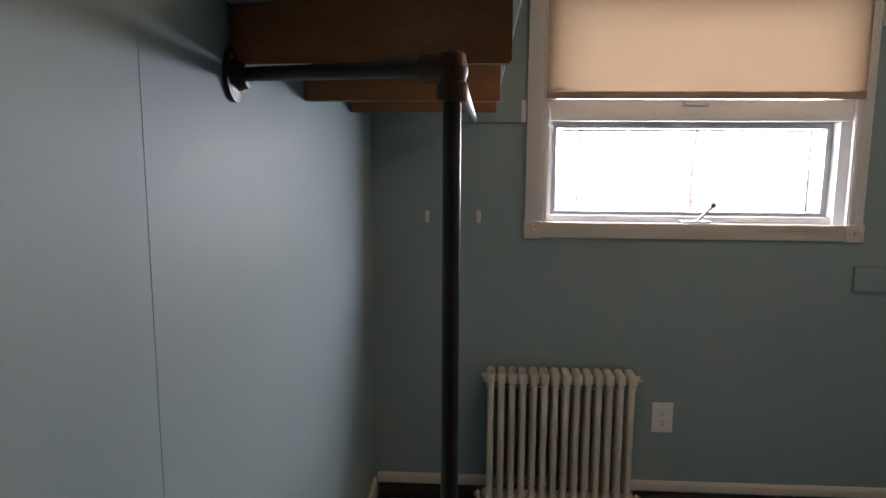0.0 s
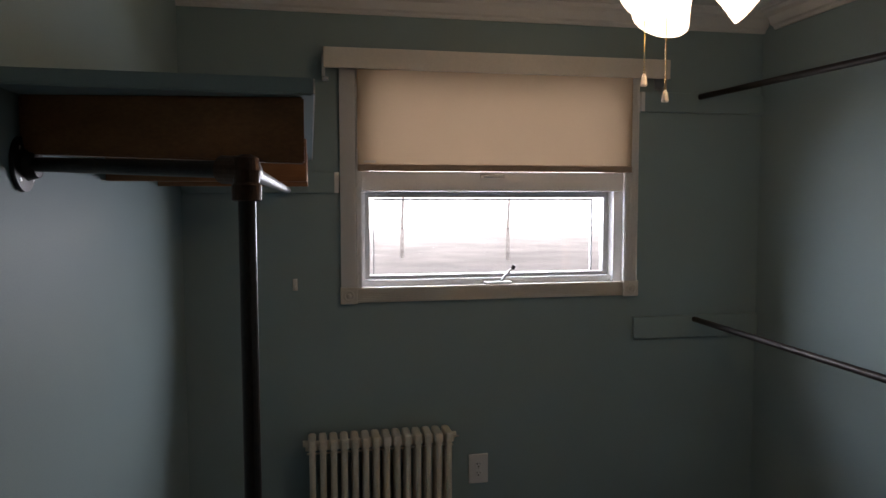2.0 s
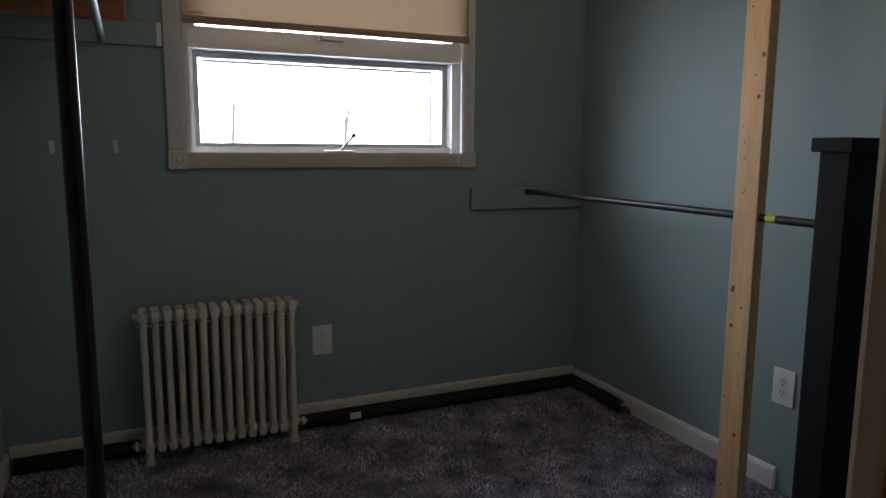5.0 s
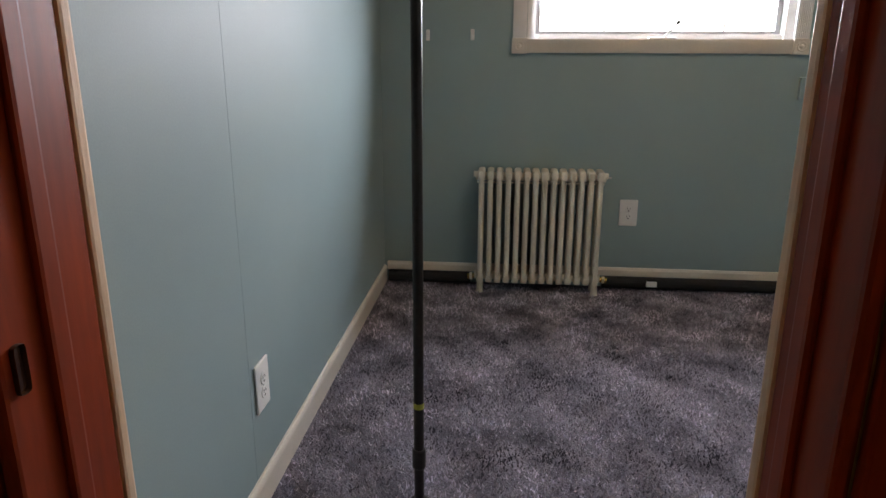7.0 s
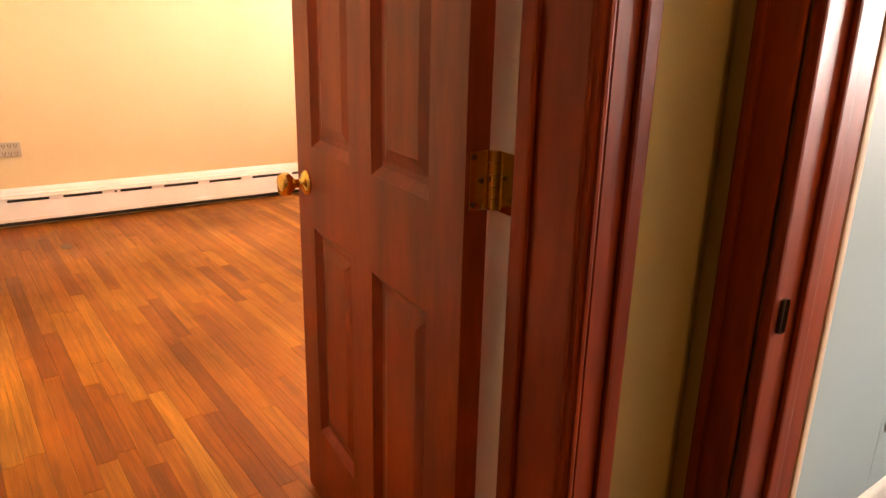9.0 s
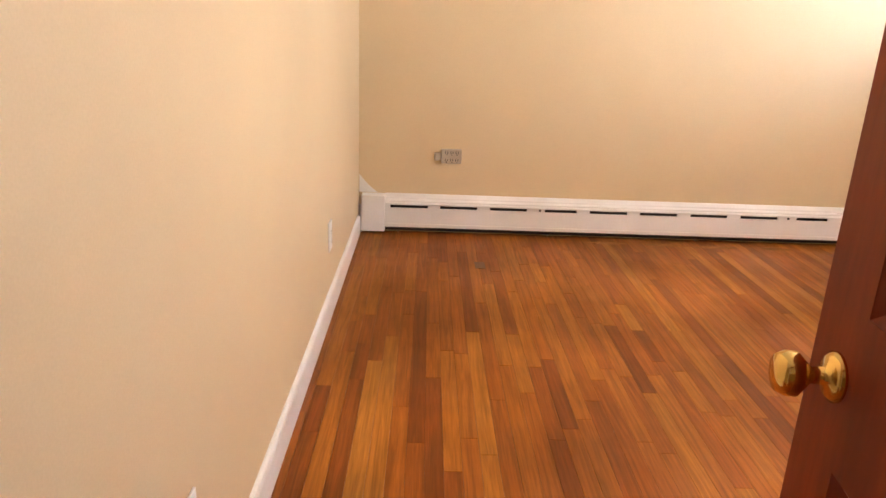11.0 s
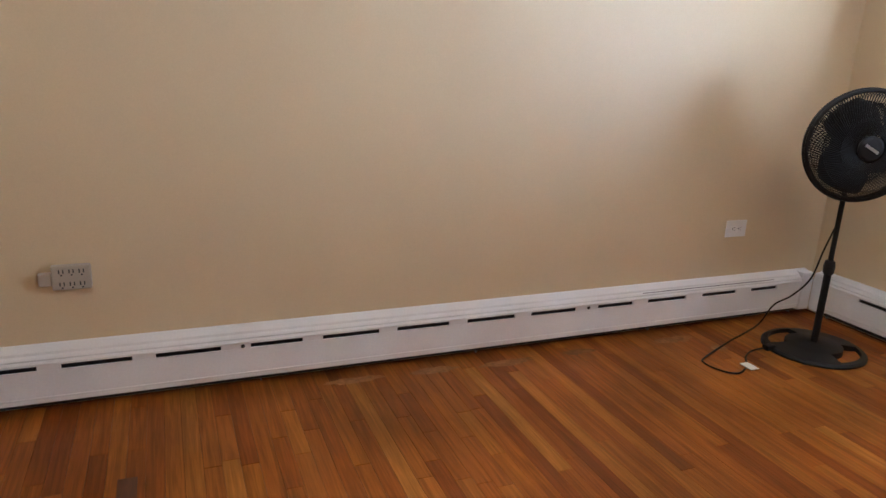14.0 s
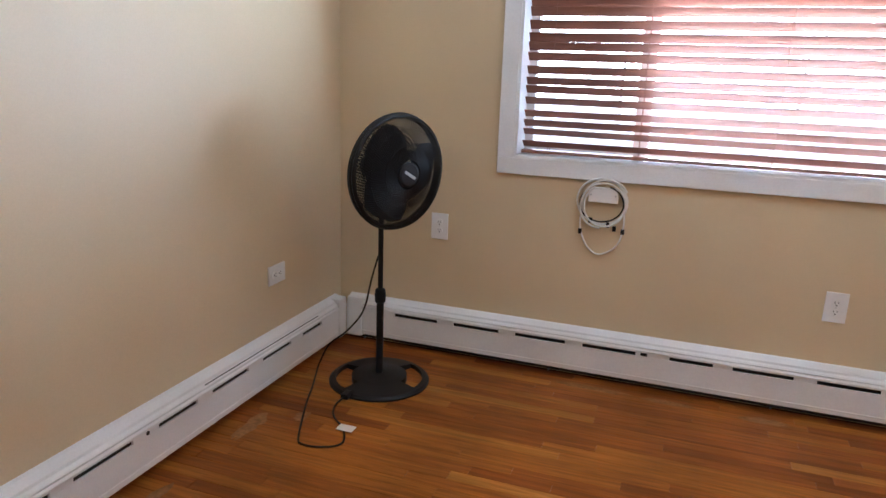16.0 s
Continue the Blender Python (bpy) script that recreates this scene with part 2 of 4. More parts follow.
GLASS = bpy.data.materials.new("clear_glass")
GLASS.use_nodes = True
nt = GLASS.node_tree
tb = nt.nodes.new("ShaderNodeBsdfTransparent")
gl = nt.nodes.new("ShaderNodeBsdfGlossy")
gl.inputs["Roughness"].default_value = 0.02
fr = nt.nodes.new("ShaderNodeFresnel")
ms = nt.nodes.new("ShaderNodeMixShader")
nt.links.new(fr.outputs[0], ms.inputs[0])
nt.links.new(tb.outputs[0], ms.inputs[1])
nt.links.new(gl.outputs[0], ms.inputs[2])
nt.links.new(ms.outputs[0], nt.nodes["Material Output"].inputs[0])

# ---------------------------------------------------------------- mesh helpers


def finish(name, bm, mat, parent=None, label="", smooth=False):
    me = bpy.data.meshes.new(name)
    bm.to_mesh(me)
    bm.free()
    me.materials.append(mat)
    if smooth:
        for p in me.polygons:
            p.use_smooth = True
    ob = new(name, me)
    if parent:
        ob.parent = parent
    if label:
        ob["label"] = label
    return ob


def part(name, bm, mat, parent, label="", smooth=False):
    return finish(name, bm, mat, parent, label, smooth)


def thing(name, label, category, group="", place=(0, 0, 0), kind=""):
    ob = new(name)
    ob.location = place
    return tagged(ob, label, category, group, kind)


def box(bm, lo, hi, bevel=0.0, seg=2):
    r = bmesh.ops.create_cube(bm, size=1)
    c = [(a + b) / 2 for a, b in zip(lo, hi)]
    d = [b - a for a, b in zip(lo, hi)]
    bmesh.ops.transform(bm, verts=r["verts"], matrix=Matrix.Translation(c) @ Matrix.Diagonal((*d, 1)))
    if bevel:
        es = {e for v in r["verts"] for e in v.link_edges}
        bmesh.ops.bevel(bm, geom=list(es), offset=bevel, segments=seg, affect="EDGES", profile=0.6)
    return bm


def boxes(*items, bevel=0.0):
    bm = bmesh.new()
    for lo, hi in items:
        box(bm, lo, hi, bevel)
    return bm


def rod(bm, a, b, r, r2=None, seg=16):
    a, b = Vector(a), Vector(b)
    d = b - a
    m = Matrix.Translation((a + b) / 2) @ d.to_track_quat("Z", "Y").to_matrix().to_4x4()
    bmesh.ops.create_cone(bm, cap_ends=True, segments=seg, radius1=r, radius2=r if r2 is None else r2, depth=d.length, matrix=m)
    return bm


def tube(points, r, seg=8):
    """A bent tube along points."""
    bm = bmesh.new()
    pts = [Vector(p) for p in points]
    rings = []
    up = Vector((0.13, 0.31, 0.94))
    for i, p in enumerate(pts):
        d = (pts[min(i + 1, len(pts) - 1)] - pts[max(i - 1, 0)]).normalized()
        s = d.cross(up).normalized()
        u = s.cross(d)
        rings.append([bm.verts.new(p + (s * math.cos(k * math.tau / seg) + u * math.sin(k * math.tau / seg)) * r) for k in range(seg)])
    for a, b in zip(rings, rings[1:]):
        for k in range(seg):
            bm.faces.new((a[k], a[(k + 1) % seg], b[(k + 1) % seg], b[k]))
    bm.faces.new(rings[0][::-1])
    bm.faces.new(rings[-1])
    return bm


def curve_points(keys, n=10):
    """Smooth points through the keys."""
    ks = [Vector(k) for k in keys]
    out = []
    for i in range(len(ks) - 1):
        p0, p1, p2, p3 = ks[max(i - 1, 0)], ks[i], ks[i + 1], ks[min(i + 2, len(ks) - 1)]
        for j in range(n):
            t = j / n
            out.append(0.5 * (2 * p1 + (p2 - p0) * t + (2 * p0 - 5 * p1 + 4 * p2 - p3) * t * t + (3 * p1 - p0 - 3 * p2 + p3) * t ** 3))
    out.append(ks[-1])
    return out


def lathe(profile, seg=28, matrix=None):
    """A turned shape from (radius, height) pairs."""
    bm = bmesh.new()
    rings = [[bm.verts.new((r * math.cos(k * math.tau / seg), r * math.sin(k * math.tau / seg), z)) for k in range(seg)] for r, z in profile]
    for a, b in zip(rings, rings[1:]):
        for k in range(seg):
            bm.faces.new((a[k], a[(k + 1) % seg], b[(k + 1) % seg], b[k]))
    bm.faces.new(rings[0][::-1])
    bm.faces.new(rings[-1])
    if matrix is not None:
        bmesh.ops.transform(bm, verts=bm.verts, matrix=matrix)
    return bm


def structure(name, bm, mat, label, category):
    return tagged(finish(name, bm, mat), label, category, kind="structure")


def profile_run(prof, axis, a, b, base, flip=1):
    """A moulding: prof is (out, up) pairs, run along axis from a to b. base: the wall's coordinate; flip: the side it stands out to."""
    bm = bmesh.new()
    ends = []
    for s in (a, b):
        ring = []
        for o, u in prof:
            ring.append(bm.verts.new((s, base + flip * o, u) if axis == "x" else (base + flip * o, s, u)))
        ends.append(ring)
    k = len(prof)
    for i in range(k):
        bm.faces.new((ends[0][i], ends[0][(i + 1) % k], ends[1][(i + 1) % k], ends[1][i]))
    bm.faces.new(ends[0])
    bm.faces.new(ends[1][::-1])
    bmesh.ops.recalc_face_normals(bm, faces=bm.faces)
    return bm


# ---------------------------------------------------------------- plan
E1 = 2.575             # east wall of the small room
CZ = 2.43              # ceiling
SY, SH = -2.625, -2.80  # south wall of the small room: room face, hall face
HX, RX = -0.015, -0.175   # hall face and bedroom face of the bedroom's door wall
W2, N2, S2 = -4.425, 0.245, -3.972
RW = -0.72             # side wall of the recess by the bedroom door
D1, D2 = 0.117, 0.925   # doorway of the small room
B1, B2 = -3.872, -3.115  # doorway of the bedroom
DH = 2.04

structure("floor_carpet", boxes(((-0.05, SH - 0.02, -0.08), (E1 + 0.1, 0.1, 0.0))), CARPET, "charcoal grey speckled carpet of the small room", "carpet")
structure("ground", boxes(((-60, 0.9, -1.0), (60, 160, -0.9))), SNOWY, "pale ground outside the windows", "ground")

wall = structure("wall_north", boxes(((-0.2, 0, 0), (0.70, 0.24, CZ)), ((1.93, 0, 0), (E1 + 0.2, 0.24, CZ)), ((0.70, 0, 0), (1.93, 0.24, 1.185)), ((0.70, 0, 2.13), (1.93, 0.24, CZ))),
                 TEAL, "teal painted wall with a window", "wall")
structure("wall_west", boxes(((-0.0645, SH + 0.001, 0), (0, -0.0005, CZ))), TEAL, "teal painted panel wall with vertical seam", "wall")
structure("wall_east", boxes(((E1, SY, 0), (E1 + 0.15, -0.0005, CZ))), TEAL, "teal painted wall", "wall")
structure("wall_south", boxes(((0.0005, SY - 0.05, 0), (D1 - 0.02, SY, CZ)), ((D2 + 0.02, SY - 0.05, 0), (E1 + 0.15, SY - 0.0005, CZ)), ((D1 - 0.02, SY - 0.05, DH + 0.02), (D2 + 0.02, SY, CZ))),
          TEAL, "teal painted wall round the doorway", "wall")
structure("wall_hall_north", boxes(((HX + 0.0005, SH, 0), (D1 - 0.02, SY - 0.0505, CZ)), ((D2 + 0.02, SH, 0), (2.2, SY - 0.0505, CZ)), ((D1 - 0.02, SH, DH + 0.02), (D2 + 0.02, SY - 0.0505, CZ))),
          OLIVE, "olive yellow painted hall wall", "wall")
structure("wall_hall_west", boxes(((HX - 0.05, B2 + 0.02, 0), (HX, SH - 0.0005, CZ)), ((HX - 0.05, -6.2, 0), (HX, B1 - 0.02, CZ)), ((HX - 0.05, B1 - 0.02, DH + 0.02), (HX, B2 + 0.02, CZ))),
          OLIVE, "olive yellow painted hall wall round the bedroom doorway", "wall")
structure("wall_hall_east", boxes(((2.2, -6.2, 0), (2.3, SH - 0.0005, CZ))), OLIVE, "olive yellow painted hall wall", "wall")
structure("wall_hall_south", boxes(((HX - 0.05, -6.3, 0), (2.3, -6.2005, CZ))), OLIVE, "olive yellow painted hall wall", "wall")
structure("wall_bedroom_east", boxes(((RX, B2 + 0.02, 0), (HX - 0.0505, N2 - 0.0005, CZ)), ((RX, -5.0, 0), (HX - 0.0505, B1 - 0.02, CZ)), ((RX, B1 - 0.02, DH + 0.02), (HX - 0.0505, B2 + 0.02, CZ))),
          CREAM, "cream painted bedroom wall round the doorway", "wall")
structure("wall_bedroom_west", boxes(((W2 - 0.15, S2 - 0.1, 0), (W2, N2 + 0.2, CZ))), CREAM, "cream painted bedroom wall above the baseboard heater", "wall")
WX0, WX1, WZ0, WZ1 = -3.505, -1.74, 1.034, 2.0
structure("wall_bedroom_north", boxes(((W2 + 0.0005, N2, 0), (WX0, N2 + 0.2, CZ)), ((WX1, N2, 0), (HX - 0.06, N2 + 0.2, CZ)), ((WX0, N2, 0), (WX1, N2 + 0.2, WZ0)), ((WX0, N2, WZ1), (WX1, N2 + 0.2, CZ))),
          CREAM, "cream painted bedroom wall with a wide window", "wall")
structure("wall_bedroom_south", boxes(((W2 + 0.0005, S2 - 0.12, 0), (RW, S2, CZ))), CREAM, "cream painted bedroom wall beside the doorway", "wall")
structure("wall_recess_west", boxes(((RW - 0.12, -5.0, 0), (RW, S2 - 0.1205, CZ))), CREAM, "cream painted side wall of the recess", "wall")
structure("wall_recess_south", boxes(((RW + 0.0005, -5.1, 0), (HX - 0.0505, -5.0, CZ))), CREAM, "cream painted back wall of the recess", "wall")
structure("ceiling_small_room", boxes(((-0.1, SH, CZ), (E1 + 0.2, 0.24, CZ + 0.1))), CEIL, "white painted ceiling", "ceiling")
structure("ceiling_bedroom", boxes(((W2 - 0.15, -5.1, CZ + 0.002), (-0.1005, N2 + 0.2, CZ + 0.1))), CEIL, "white painted ceiling", "ceiling")
structure("ceiling_hall", boxes(((-0.1, -6.3, CZ), (2.3, SH - 0.0005, CZ + 0.1))), CEIL, "white painted hall ceiling", "ceiling")

# seam of the wall panel
structure("trim_panel_seam", boxes(((-0.001, -1.9015, 0.09), (0.0006, -1.8985, CZ))), TEAL, "fine vertical seam between wall panels", "trim")

# baseboards and crown
BASE = [(0, 0), (0.014, 0), (0.014, 0.068), (0.011, 0.077), (0.006, 0.084), (0, 0.084)]
structure("baseboard_west", profile_run([(o, u + 0.002) for o, u in BASE], "y", SY, -0.016, 0.0005), IVORY, "cream white painted baseboard", "baseboard")
structure("baseboard_east", profile_run([(o, u + 0.002) for o, u in BASE], "y", -1.262, -0.016, E1 - 0.0005, -1), WHITE, "white painted baseboard", "baseboard")
structure("baseboard_north", profile_run([(0, 0.062), (0.014, 0.062), (0.014, 0.092), (0.008, 0.104), (0, 0.104)], "x", 0.0155, E1 - 0.0155, -0.0005, -1), IVORY, "cream painted baseboard strip above the heating pipe", "baseboard")
B2P = [(0, 0), (0.016, 0), (0.016, 0.10), (0.012, 0.112), (0.005, 0.118), (0, 0.118)]
structure("baseboard_bedroom_south", profile_run([(o, u + 0.002) for o, u in B2P], "x", W2 + 0.09, RW, S2 + 0.0005), WHITE, "white painted tall baseboard", "baseboard")
structure("baseboard_hall", profile_run([(o, u + 0.002) for o, u in B2P], "y", -6.2, B1 - 0.12, HX + 0.0005), MAHOG, "dark stained hall baseboard", "baseboard")
CROWN = [(0, 0), (0.012, 0), (0.016, 0.012), (0.03, 0.018), (0.045, 0.05), (0.066, 0.062), (0.07, 0.078), (0.085, 0.08), (0.085, 0.09), (0, 0.09)]
for nm, ax, a, b, base, fl in (("crown_north", "x", 0.0, E1, -0.0005, -1), ("crown_east", "y", SY, -0.09, E1 - 0.0005, -1), ("crown_west", "y", SY, -0.09, 0.0005, 1)):
    structure("trim_" + nm, profile_run([(o, u + CZ - 0.0905) for o, u in CROWN], ax, a, b, base, fl), CEIL, "white crown moulding", "trim")


# ---------------------------------------------------------------- doorways
def casing(name, label, items, mat=MAHOG):
    ob = thing(name, label, "door frame", kind="structure")
    for pname, lo, hi, m in items:
        part(pname, boxes((lo, hi), bevel=0.006), m, ob)
    return ob


casing("door_1", "mahogany stained door frame with pale room-side edge", [
    ("jamb", (D1 - 0.02, SH - 0.012, 0), (D1, SY - 0.012, DH), MAHOG),
    ("jamb", (D2, SH - 0.012, 0), (D2 + 0.02, SY - 0.0355, DH), MAHOG),
    ("head_jamb", (D1 - 0.02, SH - 0.012, DH), (D2 + 0.02, SY - 0.012, DH + 0.02), MAHOG),
    ("stop", (D1, SH + 0.055, 0), (D1 + 0.012, SH + 0.09, DH), MAHOG),
    ("stop", (D2 - 0.012, SH + 0.055, 0), (D2, SH + 0.09, DH), MAHOG),
    ("edge_strip", (D1 - 0.02, SY - 0.0115, 0), (D1 + 0.003, SY + 0.012, DH), STRIP),
    ("edge_strip", (D2 - 0.003, SY - 0.035, 0), (D2 + 0.0195, SY - 0.008, DH), STRIP),
    ("casing_board", (0.02, SH - 0.018, 0), (0.092, SH - 0.0005, DH + 0.08), MAHOG),
    ("casing_bead", (0.026, SH - 0.026, 0), (0.044, SH - 0.0175, DH + 0.07), MAHOG),
    ("casing_board", (D2 + 0.025, SH - 0.018, 0), (D2 + 0.11, SH - 0.0005, DH + 0.08), MAHOG),
    ("head_casing", (0.0925, SH - 0.018, DH + 0.015), (D2 + 0.0245, SH - 0.0005, DH + 0.08), MAHOG),
    ("strike_plate", (D1, SH + 0.004, 0.81), (D1 + 0.002, SH + 0.022, 0.865), FITTING)])
JM = -0.128            # where the stained part of the bedroom jamb ends and the white part begins
casing("door_2", "mahogany stained bedroom door frame with white room-side edge", [
    ("jamb", (JM, B2, 0), (HX + 0.012, B2 + 0.0195, DH), MAHOG),
    ("jamb", (JM, B1 - 0.0195, 0), (HX + 0.012, B1, DH), MAHOG),
    ("head_jamb", (RX, B1 - 0.02, DH), (HX + 0.012, B2 + 0.02, DH + 0.02), MAHOG),
    ("stop", (JM + 0.004, B2 - 0.010, 0), (JM + 0.036, B2 + 0.0005, DH), MAHOG),
    ("stop", (JM + 0.004, B1 - 0.0005, 0), (JM + 0.036, B1 + 0.010, DH), MAHOG),
    ("edge_strip", (RX - 0.014, B2 - 0.001, 0), (JM - 0.0005, B2 + 0.0195, DH), WHITE),
    ("edge_strip", (RX - 0.014, B1 - 0.0195, 0), (JM - 0.0005, B1 + 0.001, DH), WHITE),
    ("inner_casing", (RX - 0.018, B1 - 0.095, 0), (RX - 0.0005, B1 - 0.020, DH), WHITE),
    ("inner_casing", (RX - 0.018, B2 + 0.020, 0), (RX - 0.0005, B2 + 0.095, DH), WHITE),
    ("casing_board", (HX + 0.0005, B2 + 0.004, 0), (HX + 0.02, B2 + 0.112, DH + 0.1), MAHOG),
    ("casing_bead", (HX + 0.0195, B2 + 0.072, 0), (HX + 0.03, B2 + 0.105, DH + 0.09), MAHOG),
    ("casing_bead", (HX + 0.0195, B2 + 0.012, 0), (HX + 0.025, B2 + 0.024, DH + 0.09), MAHOG),
    ("casing_board", (HX + 0.0005, B1 - 0.112, 0), (HX + 0.02, B1 - 0.004, DH + 0.1), MAHOG),
    ("head_casing", (HX + 0.0005, B1 - 0.0035, DH + 0.005), (HX + 0.02, B2 + 0.0035, DH + 0.1), MAHOG)])


def panel_door(name, label, width, mat):
    """A six-panel door; the hinge edge at the origin, the leaf towards +x, its face towards -y."""
    th = 0.04
    ob = thing(name, label, "door")
    st, mid = 0.11, 0.115
    rails = ((0.012, 0.235), (0.782, 0.975), (1.55, 1.66), (1.90, 2.025))
    items = [((0, 0, 0.012), (st, th, 2.025)), ((width - st, 0, 0.012), (width, th, 2.025))]
    items += [((st, 0, a), (width - st, th, b)) for a, b in rails]
    for (a, b), (c, d) in zip(rails, rails[1:]):
        items.append((((width - mid) / 2, 0, b), ((width + mid) / 2, th, c)))
    part("door_frame", boxes(*items), mat, ob)
    cols = ((st, (width - mid) / 2), ((width + mid) / 2, width - st))
    for (a, b), (c, d) in zip(rails, rails[1:]):
        for x0, x1 in cols:
            bm = bmesh.new()
            for y, s in ((0.014, 1), (th - 0.014, -1)):
                def ring(inset, yy):
                    return [bm.verts.new(p) for p in ((x0 + inset, yy, b + inset), (x1 - inset, yy, b + inset), (x1 - inset, yy, c - inset), (x0 + inset, yy, c - inset))]
                rs = [ring(0, y - s * 0.013), ring(0.018, y), ring(0.03, y), ring(0.055, y - s * 0.007)]
                for q, r in zip(rs, rs[1:]):
                    for k in range(4):
                        bm.faces.new((q[k], q[(k + 1) % 4], r[(k + 1) % 4], r[k]))
                bm.faces.new(rs[-1])
            bmesh.ops.recalc_face_normals(bm, faces=bm.faces)
            part("panel", bm, mat, ob)
    return ob


leaf = panel_door("bedroom_door", "open mahogany stained six-panel bedroom door", 0.80, MAHOG)
leaf.matrix_world = pose(-0.181, -3.163, 0, 0, 0, 172.5) @ pose(0, -0.04, 0)
for side, yy in ((-1, 0.0), (1, 0.04)):
    prof = [(0.030, 0), (0.031, 0.004), (0.024, 0.010), (0.011, 0.014), (0.010, 0.030), (0.017, 0.036), (0.027, 0.046), (0.027, 0.058), (0.022, 0.068), (0.008, 0.071)]
    part("door_knob", lathe(prof, 24, Matrix.Translation((0.73, yy, 0.885)) @ Euler((radians(90 * -side), 0, 0)).to_matrix().to_4x4()), BRASS, leaf, "polished brass knob", smooth=True)
part("latch_plate", boxes(((0.7985, 0.009, 0.855), (0.802, 0.031, 0.915))), BRASS, leaf)
for hz in (0.24, 1.027, 1.82):
    hinge = part("hinge", boxes(((-0.003, 0.003, hz - 0.044), (0.0, 0.034, hz + 0.044)), bevel=0.001), BRASS, leaf, "brass butt hinge")
    for k in range(5):
        part("knuckle", rod(bmesh.new(), (-0.009, -0.003, hz - 0.044 + k * 0.0178), (-0.009, -0.003, hz - 0.0272 + k * 0.0178), 0.0075, seg=14), BRASS, hinge, smooth=False)
    part("hinge_leaf", boxes(((-0.052, -0.009, hz - 0.044), (-0.012, -0.006, hz + 0.044))), BRASS, hinge)
    for dz in (-0.035, 0.0, 0.035):
        part("screw", rod(bmesh.new(), (-0.0045, 0.02 + (0.008 if dz else -0.006), hz + dz), (-0.003, 0.02 + (0.008 if dz else -0.006), hz + dz), 0.0042, seg=10), FITTING, hinge)

# ---------------------------------------------------------------- small room: window
win = thing("window_1", "white hopper window with grey metal sash, fluted casing", "window", kind="structure")


def fluted(a, b, width, depth, axis):
    """A fluted casing board on the north wall from a to b (x, z)."""
    bm = bmesh.new()
    n = 7
    if axis == "z":
        x, z0, z1 = a[0], a[1], b[1]
        box(bm, (x, -depth, z0), (x + width, -0.0005, z1))
        for k in range(n):
            w = width / (n + 1)
            box(bm, (x + w * (k + 0.75), -depth - 0.005, z0), (x + w * (k + 1.3), -depth + 0.001, z1))
    else:
        x0, x1, z = a[0], b[0], a[1]
        box(bm, (x0, -depth, z), (x1, -0.0005, z + width))
        for k in range(n):
            w = width / (n + 1)
            box(bm, (x0, -depth - 0.005, z + w * (k + 0.75)), (x1, -depth + 0.001, z + w * (k + 1.3)))
    return bm


CX0, CX1, CZ0, CZ1, CW = 0.625, 1.96, 1.143, 2.13, 0.07
# sides take WHITE, not the ivory below, to carry the bloom round the window
part("casing_side", fluted((CX0 + 0.004, CZ0 + CW), (0, CZ1), CW - 0.006, 0.018, "z"), WHITE, win, "fluted white casing, brightened for window bloom")
part("casing_side", fluted((CX1 - CW + 0.002, CZ0 + CW), (0, CZ1), CW - 0.006, 0.018, "z"), WHITE, win, "fluted white casing, brightened for window bloom")
part("casing_bottom", fluted((CX0 + CW, CZ0 + 0.004), (CX1 - CW, 0), CW - 0.008, 0.018, "x"), IVORY, win, "fluted cream casing")
for cx in (CX0, CX1 - CW):
    blk = part("corner_block", boxes(((cx, -0.028, CZ0), (cx + CW, -0.0005, CZ0 + CW)), bevel=0.003), IVORY, win)
    part("rosette", lathe([(0.024, 0), (0.024, 0.004), (0.018, 0.006), (0.016, 0.003), (0.010, 0.003), (0.007, 0.007), (0.002, 0.008)], 20,
                          Matrix.Translation((cx + CW / 2, -0.0275, CZ0 + CW / 2)) @ Euler((radians(90), 0, 0)).to_matrix().to_4x4()), IVORY, blk)
part("liner", boxes(((0.695, -0.0125, 1.18), (0.715, 0.235, 2.13)), ((1.905, -0.0125, 1.18), (1.93, 0.235, 2.13)), ((0.715, -0.0125, 1.18), (1.905, 0.235, 1.205))), WHITE, win)
part("mullion_rail", boxes(((0.715, 0.02, 1.615), (1.905, 0.12, 1.70)), bevel=0.004), WHITE, win)
part("lower_frame", boxes(((0.715, 0.05, 1.205), (0.735, 0.12, 1.615)), ((1.862, 0.03, 1.205), (1.905, 0.12, 1.615)), ((0.735, 0.05, 1.205), (1.862, 0.12, 1.232))), WHITE, win)
part("sash_frame", boxes(((0.735, 0.09, 1.232), (0.757, 0.13, 1.615)), ((1.838, 0.09, 1.232), (1.862, 0.13, 1.615)), ((0.757, 0.09, 1.588), (1.838, 0.13, 1.615)), ((0.757, 0.09, 1.232), (1.838, 0.13, 1.248))), ALU, win, "grey metal sash")
part("inner_bead", boxes(((1.79, 0.125, 1.25), (1.80, 0.135, 1.585)), ((0.775, 0.125, 1.25), (0.78, 0.135, 1.585)), ((0.78, 0.125, 1.575), (1.79, 0.135, 1.585))), ALU, win)
pane = part("pane", boxes(((0.757, 0.110, 1.248), (1.838, 0.114, 1.588))), GLASS, win)
pane.visible_shadow = False
pane = part("pane", boxes(((0.735, 0.110, 1.70), (1.88, 0.114, 2.13))), GLASS, win)
pane.visible_shadow = False
part("upper_sash", boxes(((0.715, 0.05, 1.70), (0.75, 0.12, 2.13)), ((1.87, 0.05, 1.70), (1.905, 0.12, 2.13))), WHITE, win)
lk = part("latch", boxes(((1.235, 0.012, 1.673), (1.345, 0.02, 1.691)), ((1.247, 0.004, 1.676), (1.335, 0.0125, 1.687)), bevel=0.002), STEEL, win, "steel sash latch")
